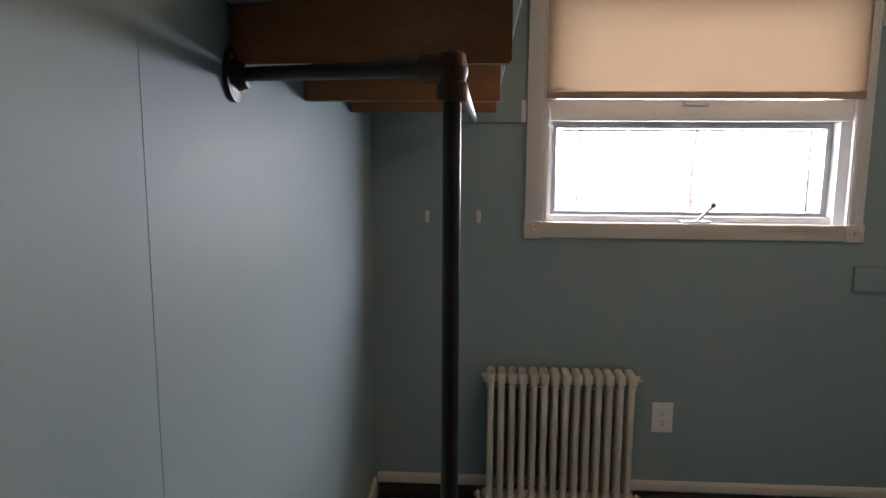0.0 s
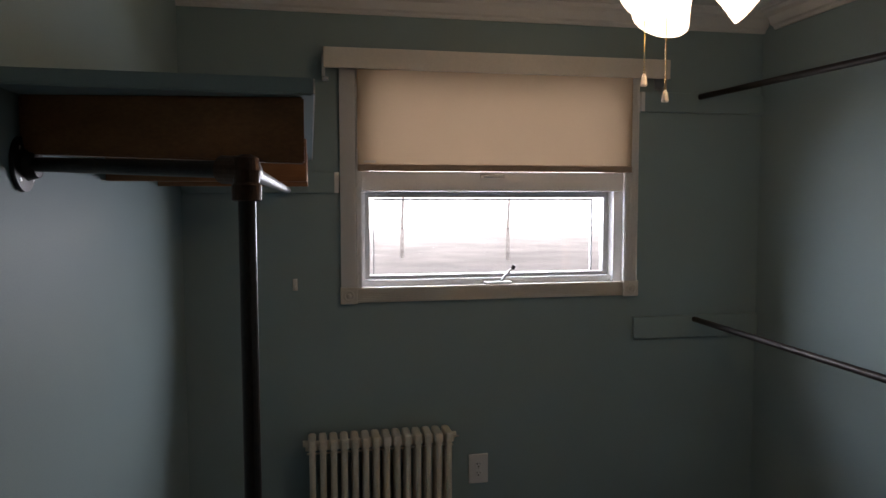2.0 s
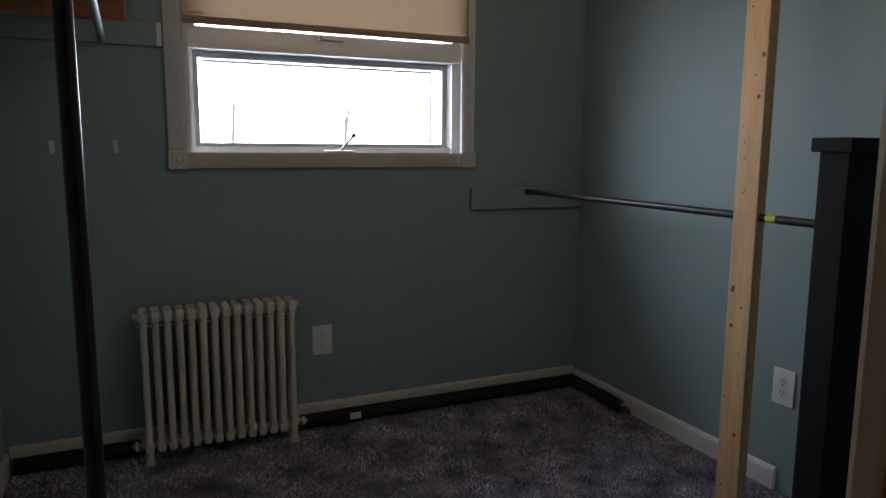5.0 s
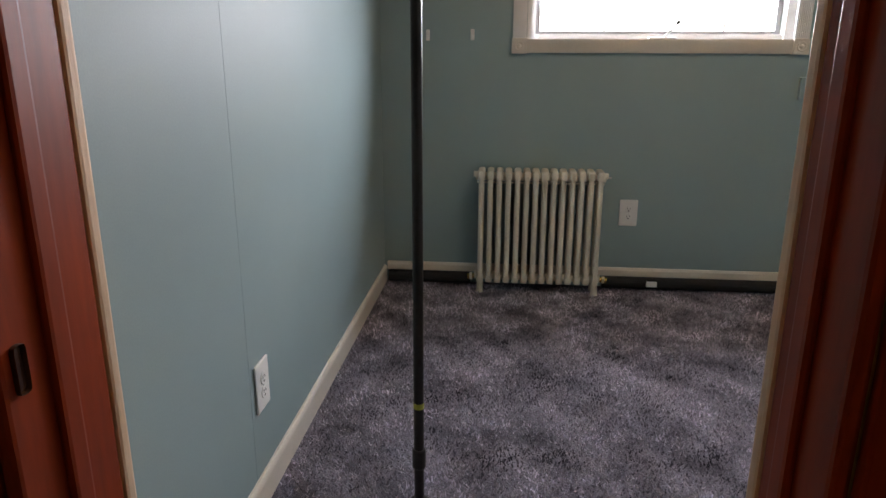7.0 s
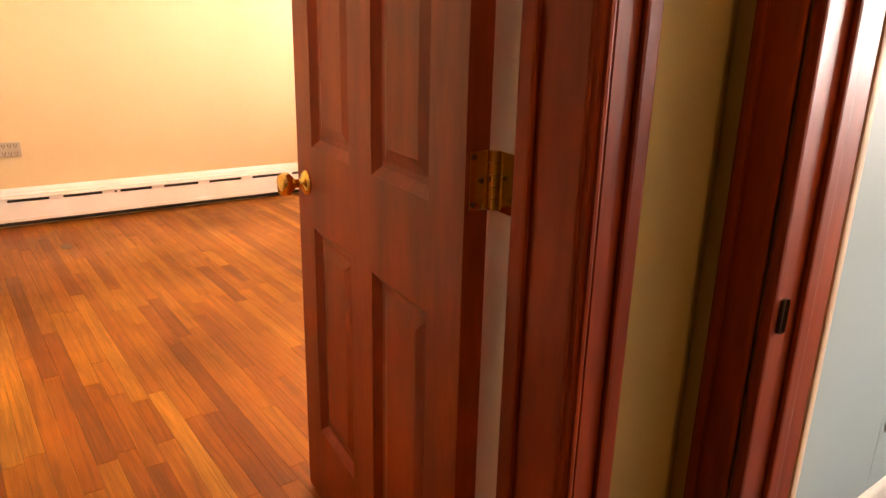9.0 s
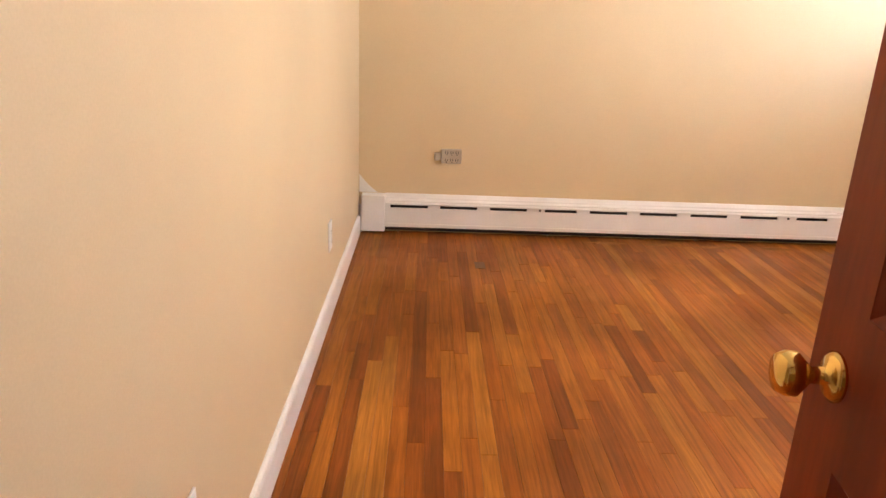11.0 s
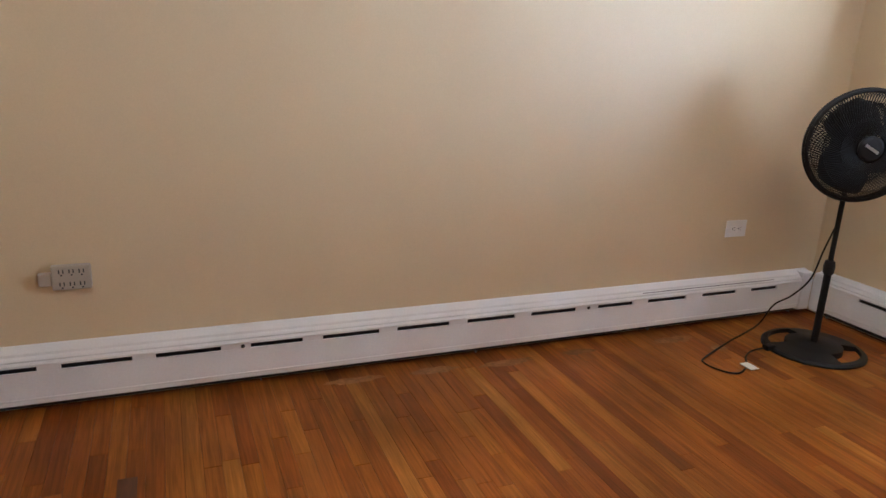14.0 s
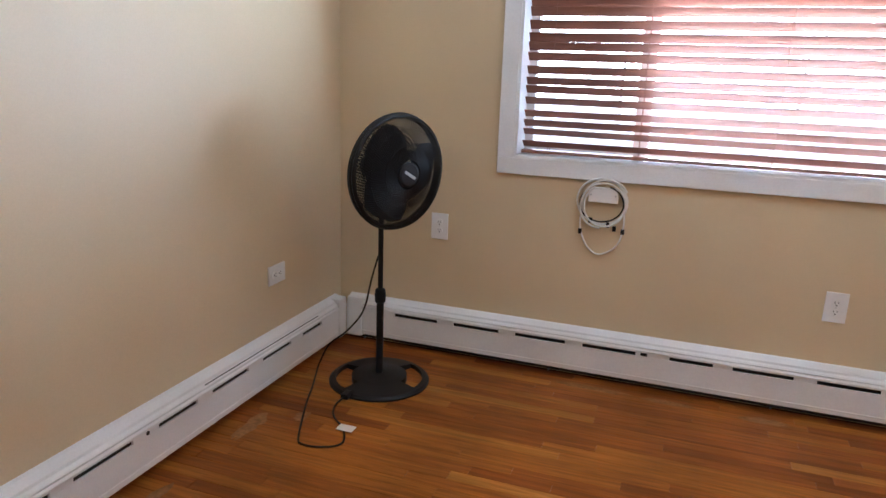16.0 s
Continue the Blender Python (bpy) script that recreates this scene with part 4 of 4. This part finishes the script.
for lx in (-3.36, -2.95, -2.4, -1.95):
    for dy in (0.032, 0.084):
        part("ladder_cord", rod(bmesh.new(), (lx, N2 + dy, WZ0 + 0.03), (lx, N2 + dy, WZ1 - 0.06), 0.0012, seg=6), SLATM, blind)


# ---------------------------------------------------------------- baseboard heaters
def heater(name, label, axis, a, b, base, flip, slots, skips=()):
    """A baseboard heater cover along a wall from a to b, with louvre slots."""
    ob = thing(name, label, "baseboard heater")

    top = [(0.0, 0.205), (0.062, 0.205), (0.064, 0.212), (0.058, 0.218), (0.05, 0.223), (0.046, 0.232), (0.030, 0.239), (0.014, 0.246), (0.0, 0.248)]
    part("top_moulding", profile_run(top, axis, a, b, base, flip), WHITE, ob)
    low = [(0.058, 0.045), (0.066, 0.045), (0.066, 0.169), (0.058, 0.169)]
    part("front_panel", profile_run(low, axis, a, b, base, flip), WHITE, ob)
    # the slotted band: bridges between slots
    edges = sorted(slots)
    cur = a
    for s0, s1 in edges + [(b, b)]:
        if s0 - cur > 0.001:
            part("bridge", profile_run([(0.058, 0.1692), (0.066, 0.1692), (0.066, 0.188), (0.058, 0.188)], axis, cur, s0, base, flip), WHITE, ob)
        cur = s1
    part("upper_lip", profile_run([(0.058, 0.1882), (0.068, 0.1882), (0.069, 0.197), (0.064, 0.2048), (0.058, 0.2048)], axis, a, b, base, flip), WHITE, ob)
    part("rib", profile_run([(0.0662, 0.062), (0.069, 0.066), (0.0662, 0.07)], axis, a, b, base, flip), WHITE, ob)
    # near-black sheet paints the shade seen through the louvre slots
    part("shadow_back", profile_run([(0.0005, 0.012), (0.02, 0.012), (0.02, 0.2), (0.0005, 0.2)], axis, a, b, base, flip), SLOTSHADE, ob)
    part("fin_tube", profile_run([(0.022, 0.07), (0.05, 0.07), (0.05, 0.13), (0.022, 0.13)], axis, a + 0.02, b - 0.02, base, flip), ALU, ob)
    for s in range(5):
        t = a + 0.08 + (b - a - 0.16) * s / 4
        part("bracket", profile_run([(0.003, 0.0), (0.018, 0.0), (0.019, 0.0115), (0.003, 0.0115)], axis, t, t + 0.006, base, flip), STEEL, ob)
    return ob


ws = [(-3.772, -3.538), (-3.462, -3.23), (-3.15, -2.918), (-2.807, -2.604), (-2.523, -2.285), (-2.207, -1.969), (-1.884, -1.649), (-1.566, -1.327), (-1.207, -1.005), (-0.918, -0.686), (-0.581, -0.36), (-0.257, -0.079)]
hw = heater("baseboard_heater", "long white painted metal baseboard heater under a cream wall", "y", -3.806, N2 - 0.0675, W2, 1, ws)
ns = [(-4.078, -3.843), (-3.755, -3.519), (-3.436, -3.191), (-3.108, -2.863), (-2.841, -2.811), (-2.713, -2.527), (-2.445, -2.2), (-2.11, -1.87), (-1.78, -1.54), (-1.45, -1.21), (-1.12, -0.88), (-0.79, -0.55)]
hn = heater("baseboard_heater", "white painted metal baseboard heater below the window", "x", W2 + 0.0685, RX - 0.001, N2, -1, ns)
box_end = part("end_cover", boxes(((W2 + 0.0005, -3.95, 0.015), (W2 + 0.082, -3.8055, 0.246)), bevel=0.006), WHITE, hw, "boxy white end cover")
part("valve_pipe", rod(bmesh.new(), (W2 + 0.045, -3.9585, 0.0), (W2 + 0.045, -3.9585, 0.18), 0.009, seg=10), STEEL, hw)
part("seam", boxes(((W2 + 0.055, -0.95, 0.2195), (W2 + 0.0605, -0.1, 0.2205))), SLOTSHADE, hw)
for hy in (-2.837, -1.26):
    part("hole", rod(bmesh.new(), (W2 + 0.0662, hy, 0.179), (W2 + 0.0672, hy, 0.179), 0.008, seg=12), SLOTSHADE, hw)
part("corner_cover", boxes(((W2 + 0.0005, N2 - 0.15, 0.03), (W2 + 0.072, N2 - 0.0685, 0.245)), ((W2 + 0.073, N2 - 0.072, 0.03), (W2 + 0.16, N2 - 0.0005, 0.245)), bevel=0.012), WHITE, hw, "white corner cover")
tri = bmesh.new()
pts = [(0, 0), (0.115, 0), (0.07, 0.035), (0.03, 0.075), (0.0, 0.115)]
f = [[tri.verts.new((W2 + d, S2 + 0.002 + u, 0.2485 + v)) for u, v in pts] for d in (0.0008, 0.004)]
tri.faces.new(f[1])
for i in range(5):
    tri.faces.new((f[0][i], f[0][(i + 1) % 5], f[1][(i + 1) % 5], f[1][i]))
structure("trim_patch", tri, WHITE, "unpainted white plaster patch in the corner", "patch")

# six-way adapter on the wall
ad = thing("outlet_adapter", "beige six-way outlet adapter on a cream wall", "outlet adapter", place=(W2, -3.403, 0.494))
part("body", boxes(((0.0005, -0.062, -0.044), (0.034, 0.062, 0.044)), bevel=0.006), STRIPG, ad)
part("side_plug", boxes(((0.0005, -0.105, -0.028), (0.03, -0.0625, 0.018)), bevel=0.006), STRIPG, ad)
for i in range(3):
    for j in range(2):
        cy, cz = -0.03 + 0.032 * i, -0.024 + 0.046 * j
        part("socket", boxes(((0.0338, cy - 0.009, cz - 0.004), (0.0348, cy - 0.005, cz + 0.010)), ((0.0338, cy + 0.004, cz - 0.004), (0.0348, cy + 0.008, cz + 0.010)), ((0.0338, cy - 0.003, cz - 0.013), (0.0348, cy + 0.003, cz - 0.008))), SLOTSHADE, ad)

# cable box below the window
cb = thing("cable_box", "white cable junction box with coiled white and black cables", "cable box", place=(-3.078, N2, 0.893))
part("cover", boxes(((-0.066, -0.03, -0.034), (0.066, -0.0005, 0.034)), bevel=0.004), PLATE, cb)
for sx in (-0.055, 0.055):
    part("screw", rod(bmesh.new(), (sx, -0.032, 0), (sx, -0.029, 0), 0.004, seg=8), STEEL, cb)


def coil(cx, cz, rx, rz, y, turns, r, mat, start=0.0, drift=0.012):
    pts = []
    n = int(30 * turns)
    for i in range(n + 1):
        a = start + math.tau * i / 30
        w = 1 + 0.05 * math.sin(a * 1.7 + start)
        pts.append((cx + rx * w * math.cos(a) + drift * math.sin(a * 0.5), y - 0.004 * math.sin(a * 0.8), cz + rz * w * math.sin(a)))
    part("cable", tube(pts, r, 6), mat, cb)


coil(0.0, -0.03, 0.108, 0.10, -0.022, 2.2, 0.0045, CORD, 0.5)
coil(0.005, -0.045, 0.095, 0.10, -0.034, 1.4, 0.0045, CORD, 2.2)
coil(-0.01, -0.04, 0.10, 0.085, -0.030, 0.8, 0.0035, BLACKP, 2.4)
part("cable", tube(curve_points([(0.095, -0.02, -0.05), (0.10, -0.02, -0.14), (0.075, -0.015, -0.23), (0.0, -0.012, -0.278), (-0.06, -0.015, -0.24), (-0.095, -0.02, -0.15), (-0.09, -0.02, -0.06)], 8), 0.0042, 6), CORD, cb)
for px, pz in ((0.098, -0.16), (-0.093, -0.175), (0.03, -0.135), (0.06, -0.15), (-0.05, -0.12)):
    part("cable_clip", boxes(((px - 0.008, -0.028, pz - 0.012), (px + 0.008, -0.012, pz + 0.012)), bevel=0.003), BLACKP, cb)

# ---------------------------------------------------------------- pedestal fan
BX, BY = -3.98, -0.21
pf = thing("pedestal_fan", "black pedestal fan with round oval-holed base", "fan", place=(BX, BY, 0))
bm = bmesh.new()
R, NSEG = 0.232, 72
yaw0 = radians(25)


def base_ring(r, zz):
    return [bm.verts.new((r * math.cos(k * math.tau / NSEG), r * math.sin(k * math.tau / NSEG), zz)) for k in range(NSEG)]


def hole_at(k, r):
    a = k * math.tau / NSEG
    for c in (yaw0, yaw0 + math.pi):
        d = (a - c + math.pi) % math.tau - math.pi
        if abs(d) < radians(40) and 0.125 < r < 0.205:
            return True
    return False


radii = [0.026, 0.06, 0.10, 0.128, 0.15, 0.175, 0.202, 0.222, R]
hts = [0.046, 0.042, 0.036, 0.031, 0.028, 0.025, 0.022, 0.019, 0.010]
tops = [base_ring(r, h) for r, h in zip(radii, hts)]
bots = [base_ring(r, 0.001) for r in radii]
for i in range(len(radii) - 1):
    for k in range(NSEG):
        k2 = (k + 1) % NSEG
        rm = (radii[i] + radii[i + 1]) / 2
        if hole_at(k + 0.5, rm):
            continue
        bm.faces.new((tops[i][k], tops[i + 1][k], tops[i + 1][k2], tops[i][k2]))
        bm.faces.new((bots[i][k2], bots[i + 1][k2], bots[i + 1][k], bots[i][k]))
        if i + 1 < len(radii) - 1 and hole_at(k + 0.5, (radii[i + 1] + radii[i + 2]) / 2):
            bm.faces.new((tops[i + 1][k], bots[i + 1][k], bots[i + 1][k2], tops[i + 1][k2]))
        if i > 0 and hole_at(k + 0.5, (radii[i - 1] + radii[i]) / 2):
            bm.faces.new((tops[i][k2], bots[i][k2], bots[i][k], tops[i][k]))
        for kk, ka in ((k - 0.5, k), (k + 1.5, k2)):
            if hole_at(kk, rm):
                bm.faces.new((tops[i][ka], tops[i + 1][ka], bots[i + 1][ka], bots[i][ka]))
for k in range(NSEG):
    k2 = (k + 1) % NSEG
    bm.faces.new((tops[-1][k], bots[-1][k], bots[-1][k2], tops[-1][k2]))
bmesh.ops.recalc_face_normals(bm, faces=bm.faces)
part("base", bm, BLACKP, pf)
part("lower_pole", rod(bmesh.new(), (0, 0, 0.03), (0, 0, 0.42), 0.0165, seg=18), BLACKP, pf)
part("collar", lathe([(0.018, 0.38), (0.024, 0.39), (0.026, 0.42), (0.022, 0.445), (0.015, 0.45)], 20), BLACKP, pf)
part("upper_pole", rod(bmesh.new(), (0, 0, 0.44), (0, 0, 0.885), 0.0115, seg=16), BLACKP, pf)
# head: axis points towards the room, tipped up
fdir = Vector((0.88, -0.44, -0.03)).normalized()
HC = Vector((0.118, -0.104, 1.0))
HM = Matrix.Translation(HC) @ fdir.to_track_quat("Z", "Y").to_matrix().to_4x4()
part("motor", lathe([(0.02, -0.20), (0.05, -0.19), (0.062, -0.15), (0.062, -0.09), (0.05, -0.07)], 22, HM), BLACKP, pf)
part("neck", rod(bmesh.new(), (0, 0, 0.865), tuple(HM @ Vector((0, 0, -0.13))), 0.024, 0.03, seg=14), BLACKP, pf)
GR = 0.232
rim = bmesh.new()
for zz, rr, th in ((-0.014, GR, 0.009), (0.0, GR + 0.003, 0.010), (0.014, GR, 0.009)):
    ringp = [HM @ Vector((rr * math.cos(i * math.tau / 64), rr * math.sin(i * math.tau / 64), zz)) for i in range(65)]
    t = tube(ringp, th, 8)
    tm = bpy.data.meshes.new("tmp")
    t.to_mesh(tm)
    t.free()
    rim.from_mesh(tm)
    bpy.data.meshes.remove(tm)
part("guard_rim", rim, BLACKP, pf)


def guard(zs, twist, name):
    g = bmesh.new()
    NW = 120
    rs = (0.06, 0.12, 0.185, 0.218, GR)
    for i in range(NW):
        a = i * math.tau / NW
        prev = None
        for r, zz in zip(rs, zs):
            aa = a + twist * (GR - r)
            p = Vector((r * math.cos(aa), r * math.sin(aa), zz))
            if prev is not None:
                rod(g, prev, p, 0.0024, seg=4)
            prev = p
    for r, zz in ((0.12, zs[1]), (0.185, zs[2])):
        pr = [Vector((r * math.cos(i * math.tau / 48), r * math.sin(i * math.tau / 48), zz)) for i in range(49)]
        for p, q in zip(pr, pr[1:]):
            rod(g, p, q, 0.002, seg=4)
    bmesh.ops.transform(g, verts=g.verts, matrix=HM)
    return part(name, g, BLACKP, pf)


guard((0.075, 0.072, 0.06, 0.04, 0.012), 2.4, "front_guard")
guard((-0.07, -0.075, -0.065, -0.04, -0.004), -1.2, "rear_guard")
cap = part("front_cap", lathe([(0.052, 0.068), (0.052, 0.076), (0.042, 0.082), (0.005, 0.084)], 26, HM), BLACKP, pf)
bm = boxes(((-0.032, -0.006, 0.0842), (0.032, 0.006, 0.0852)))
bmesh.ops.transform(bm, verts=bm.verts, matrix=HM @ Euler((0, 0, radians(-30))).to_matrix().to_4x4())
part("badge", bm, STEEL, cap, "silver badge bar")
for k in range(3):
    bm = bmesh.new()
    rows_b = []
    for i in range(9):
        r = 0.04 + 0.165 * i / 8
        row = []
        for j in range(7):
            a = radians(100 + 120 * k) + (j / 6 - 0.5) * (2.35 - 0.9 * i / 8) * (0.55 + 0.45 * math.sin(i / 8 * 3.0)) + 0.5 * i / 8
            row.append(bm.verts.new((r * math.cos(a), r * math.sin(a), 0.03 * (j / 6 - 0.5))))
        rows_b.append(row)
    for p, q in zip(rows_b, rows_b[1:]):
        for j in range(6):
            bm.faces.new((p[j], p[j + 1], q[j + 1], q[j]))
    bmesh.ops.solidify(bm, geom=bm.faces[:], thickness=0.002)
    bmesh.ops.transform(bm, verts=bm.verts, matrix=HM)
    part("fan_blade", bm, BLACKP, pf, smooth=True)
part("hub", lathe([(0.045, -0.03), (0.045, 0.03), (0.03, 0.045), (0.005, 0.047)], 22, HM), BLACKP, pf)
part("power_cord", tube(curve_points([(-0.012, 0.0, 0.60), (-0.045, 0.0, 0.486), (-0.085, 0.0, 0.33), (-0.17, 0.0, 0.216), (-0.262, 0.0, 0.135), (-0.315, -0.005, 0.03), (-0.30, -0.06, 0.006), (-0.24, -0.20, 0.006),
                                      (-0.182, -0.348, 0.006), (-0.067, -0.60, 0.006), (-0.02, -0.65, 0.006), (0.067, -0.635, 0.006), (0.115, -0.58, 0.006), (0.068, -0.485, 0.006), (-0.014, -0.41, 0.006), (-0.055, -0.33, 0.008), (-0.05, -0.25, 0.018)], 8), 0.0042, 7), BLACKP, pf, "trailing black cord")
part("cord_tag", boxes(((0.045, -0.505, 0.010), (0.115, -0.46, 0.013))), PLATE, pf, "white paper tag")
part("plug", boxes(((-0.066, -0.26, 0.006), (-0.032, -0.205, 0.03)), bevel=0.006), BLACKP, pf)

# ---------------------------------------------------------------- carpet pile
rnp = np.random.RandomState(4)
N = 110000
px = rnp.uniform(0.02, E1 - 0.02, N)
py = SH + 0.05 + (0 - SH - 0.09) * rnp.uniform(0, 1, N)
hh = rnp.uniform(0.006, 0.015, N)
aa = rnp.uniform(0, math.tau, N)
lx, ly = rnp.normal(0, 0.006, N), rnp.normal(0, 0.006, N)
wv = 0.0026
verts = np.zeros((N, 3, 3))
verts[:, 0] = np.stack([px - wv * np.cos(aa), py - wv * np.sin(aa), np.zeros(N)], 1)
verts[:, 1] = np.stack([px + wv * np.cos(aa), py + wv * np.sin(aa), np.zeros(N)], 1)
verts[:, 2] = np.stack([px + lx, py + ly, hh], 1)
me = bpy.data.meshes.new("carpet_tufts")
me.from_pydata(verts.reshape(-1, 3).tolist(), [], np.arange(N * 3).reshape(-1, 3).tolist())
me.materials.append(PILE)
tagged(new("carpet_tufts", me), "short charcoal carpet pile tufts", "carpet", kind="stuff")

# ---------------------------------------------------------------- oak strip floor
fl2 = structure("floor_bedroom", boxes(((W2 - 0.01, S2 - 0.05, -0.08), (HX + 0.001, N2 + 0.01, -0.004)), ((RW - 0.07, -5.05, -0.08), (HX + 0.001, S2 - 0.0505, -0.004)), ((HX + 0.0012, -6.25, -0.08), (2.25, SH - 0.021, -0.004))), JOINT, "worn reddish oak strip floor", "floor")
rf = random.Random(11)
PW = 0.057
meshes = {}


def plank_mesh(length):
    key = round(length, 1)
    if key not in meshes:
        bm = bmesh.new()
        box(bm, (0, -PW / 2 + 0.0004, -0.004), (key - 0.0008, PW / 2 - 0.0004, 0.0), 0.0004, 1)
        me = bpy.data.meshes.new("plank")
        bm.to_mesh(me)
        bm.free()
        me.materials.append(OAK)
        meshes[key] = me
    return meshes[key], key


y = S2 - 0.9
far = bmesh.new()
while y < N2:
    start = W2 if y > S2 - 0.03 else RW - 0.06
    x = start - rf.uniform(0, 0.5)
    while x < HX:
        me, ln = plank_mesh(rf.choice((0.3, 0.5, 0.6, 0.8, 0.9, 1.1, 1.3)))
        x1 = max(min(x + ln, HX - 0.001), start + 0.01)
        if x >= W2 - 0.01 and x + ln < HX and y > S2 - 0.05:
            p = new("plank", me)
            p.parent = fl2
            p.location = (x, y, 0)
        else:
            box(far, (max(x, start - 0.01), y - PW / 2 + 0.0007, -0.004), (x1 - 0.0014, y + PW / 2 - 0.0007, 0.0))
        x += ln
    y += PW
y = SH - 0.06
while y > -6.2:
    box(far, (HX + 0.003, y - PW / 2 + 0.0007, -0.004), (2.2, y + PW / 2 - 0.0007, 0.0))
    y -= PW
ob = part("plank_rest", far, OAK, fl2)
ob["kind"] = "stuff"
part("plank", boxes(((-3.858, -3.27, 0.0002), (-3.748, -3.213, 0.0009))), DARKOAK, fl2, "short dark repair plank")
structure("threshold", boxes(((D1, SH - 0.03, -0.004), (D2, SH + 0.02, 0.008)), bevel=0.003), MAHOG, "dark wooden door threshold", "threshold")
for sx, sy, w, h in ((-4.30, -2.40, 0.03, 0.14), (-4.29, -2.05, 0.04, 0.12), (-4.27, -1.73, 0.035, 0.16), (-4.28, -1.35, 0.03, 0.1), (-4.27, -0.8, 0.04, 0.14), (-4.12, -0.66, 0.035, 0.05), (-3.05, 0.11, 0.2, 0.03), (-2.7, 0.10, 0.15, 0.025), (-2.3, 0.09, 0.12, 0.03)):
    bm = bmesh.new()
    n = 22
    ring = [bm.verts.new((sx + w * (0.6 + 0.5 * rf.random()) * math.cos(i * math.tau / n), sy + h * (0.6 + 0.5 * rf.random()) * math.sin(i * math.tau / n), 0.0006)) for i in range(n)]
    bm.faces.new(ring)
    structure("trim_worn_patch", bm, SCUFF, "worn pale patch in the floor finish", "worn patch")
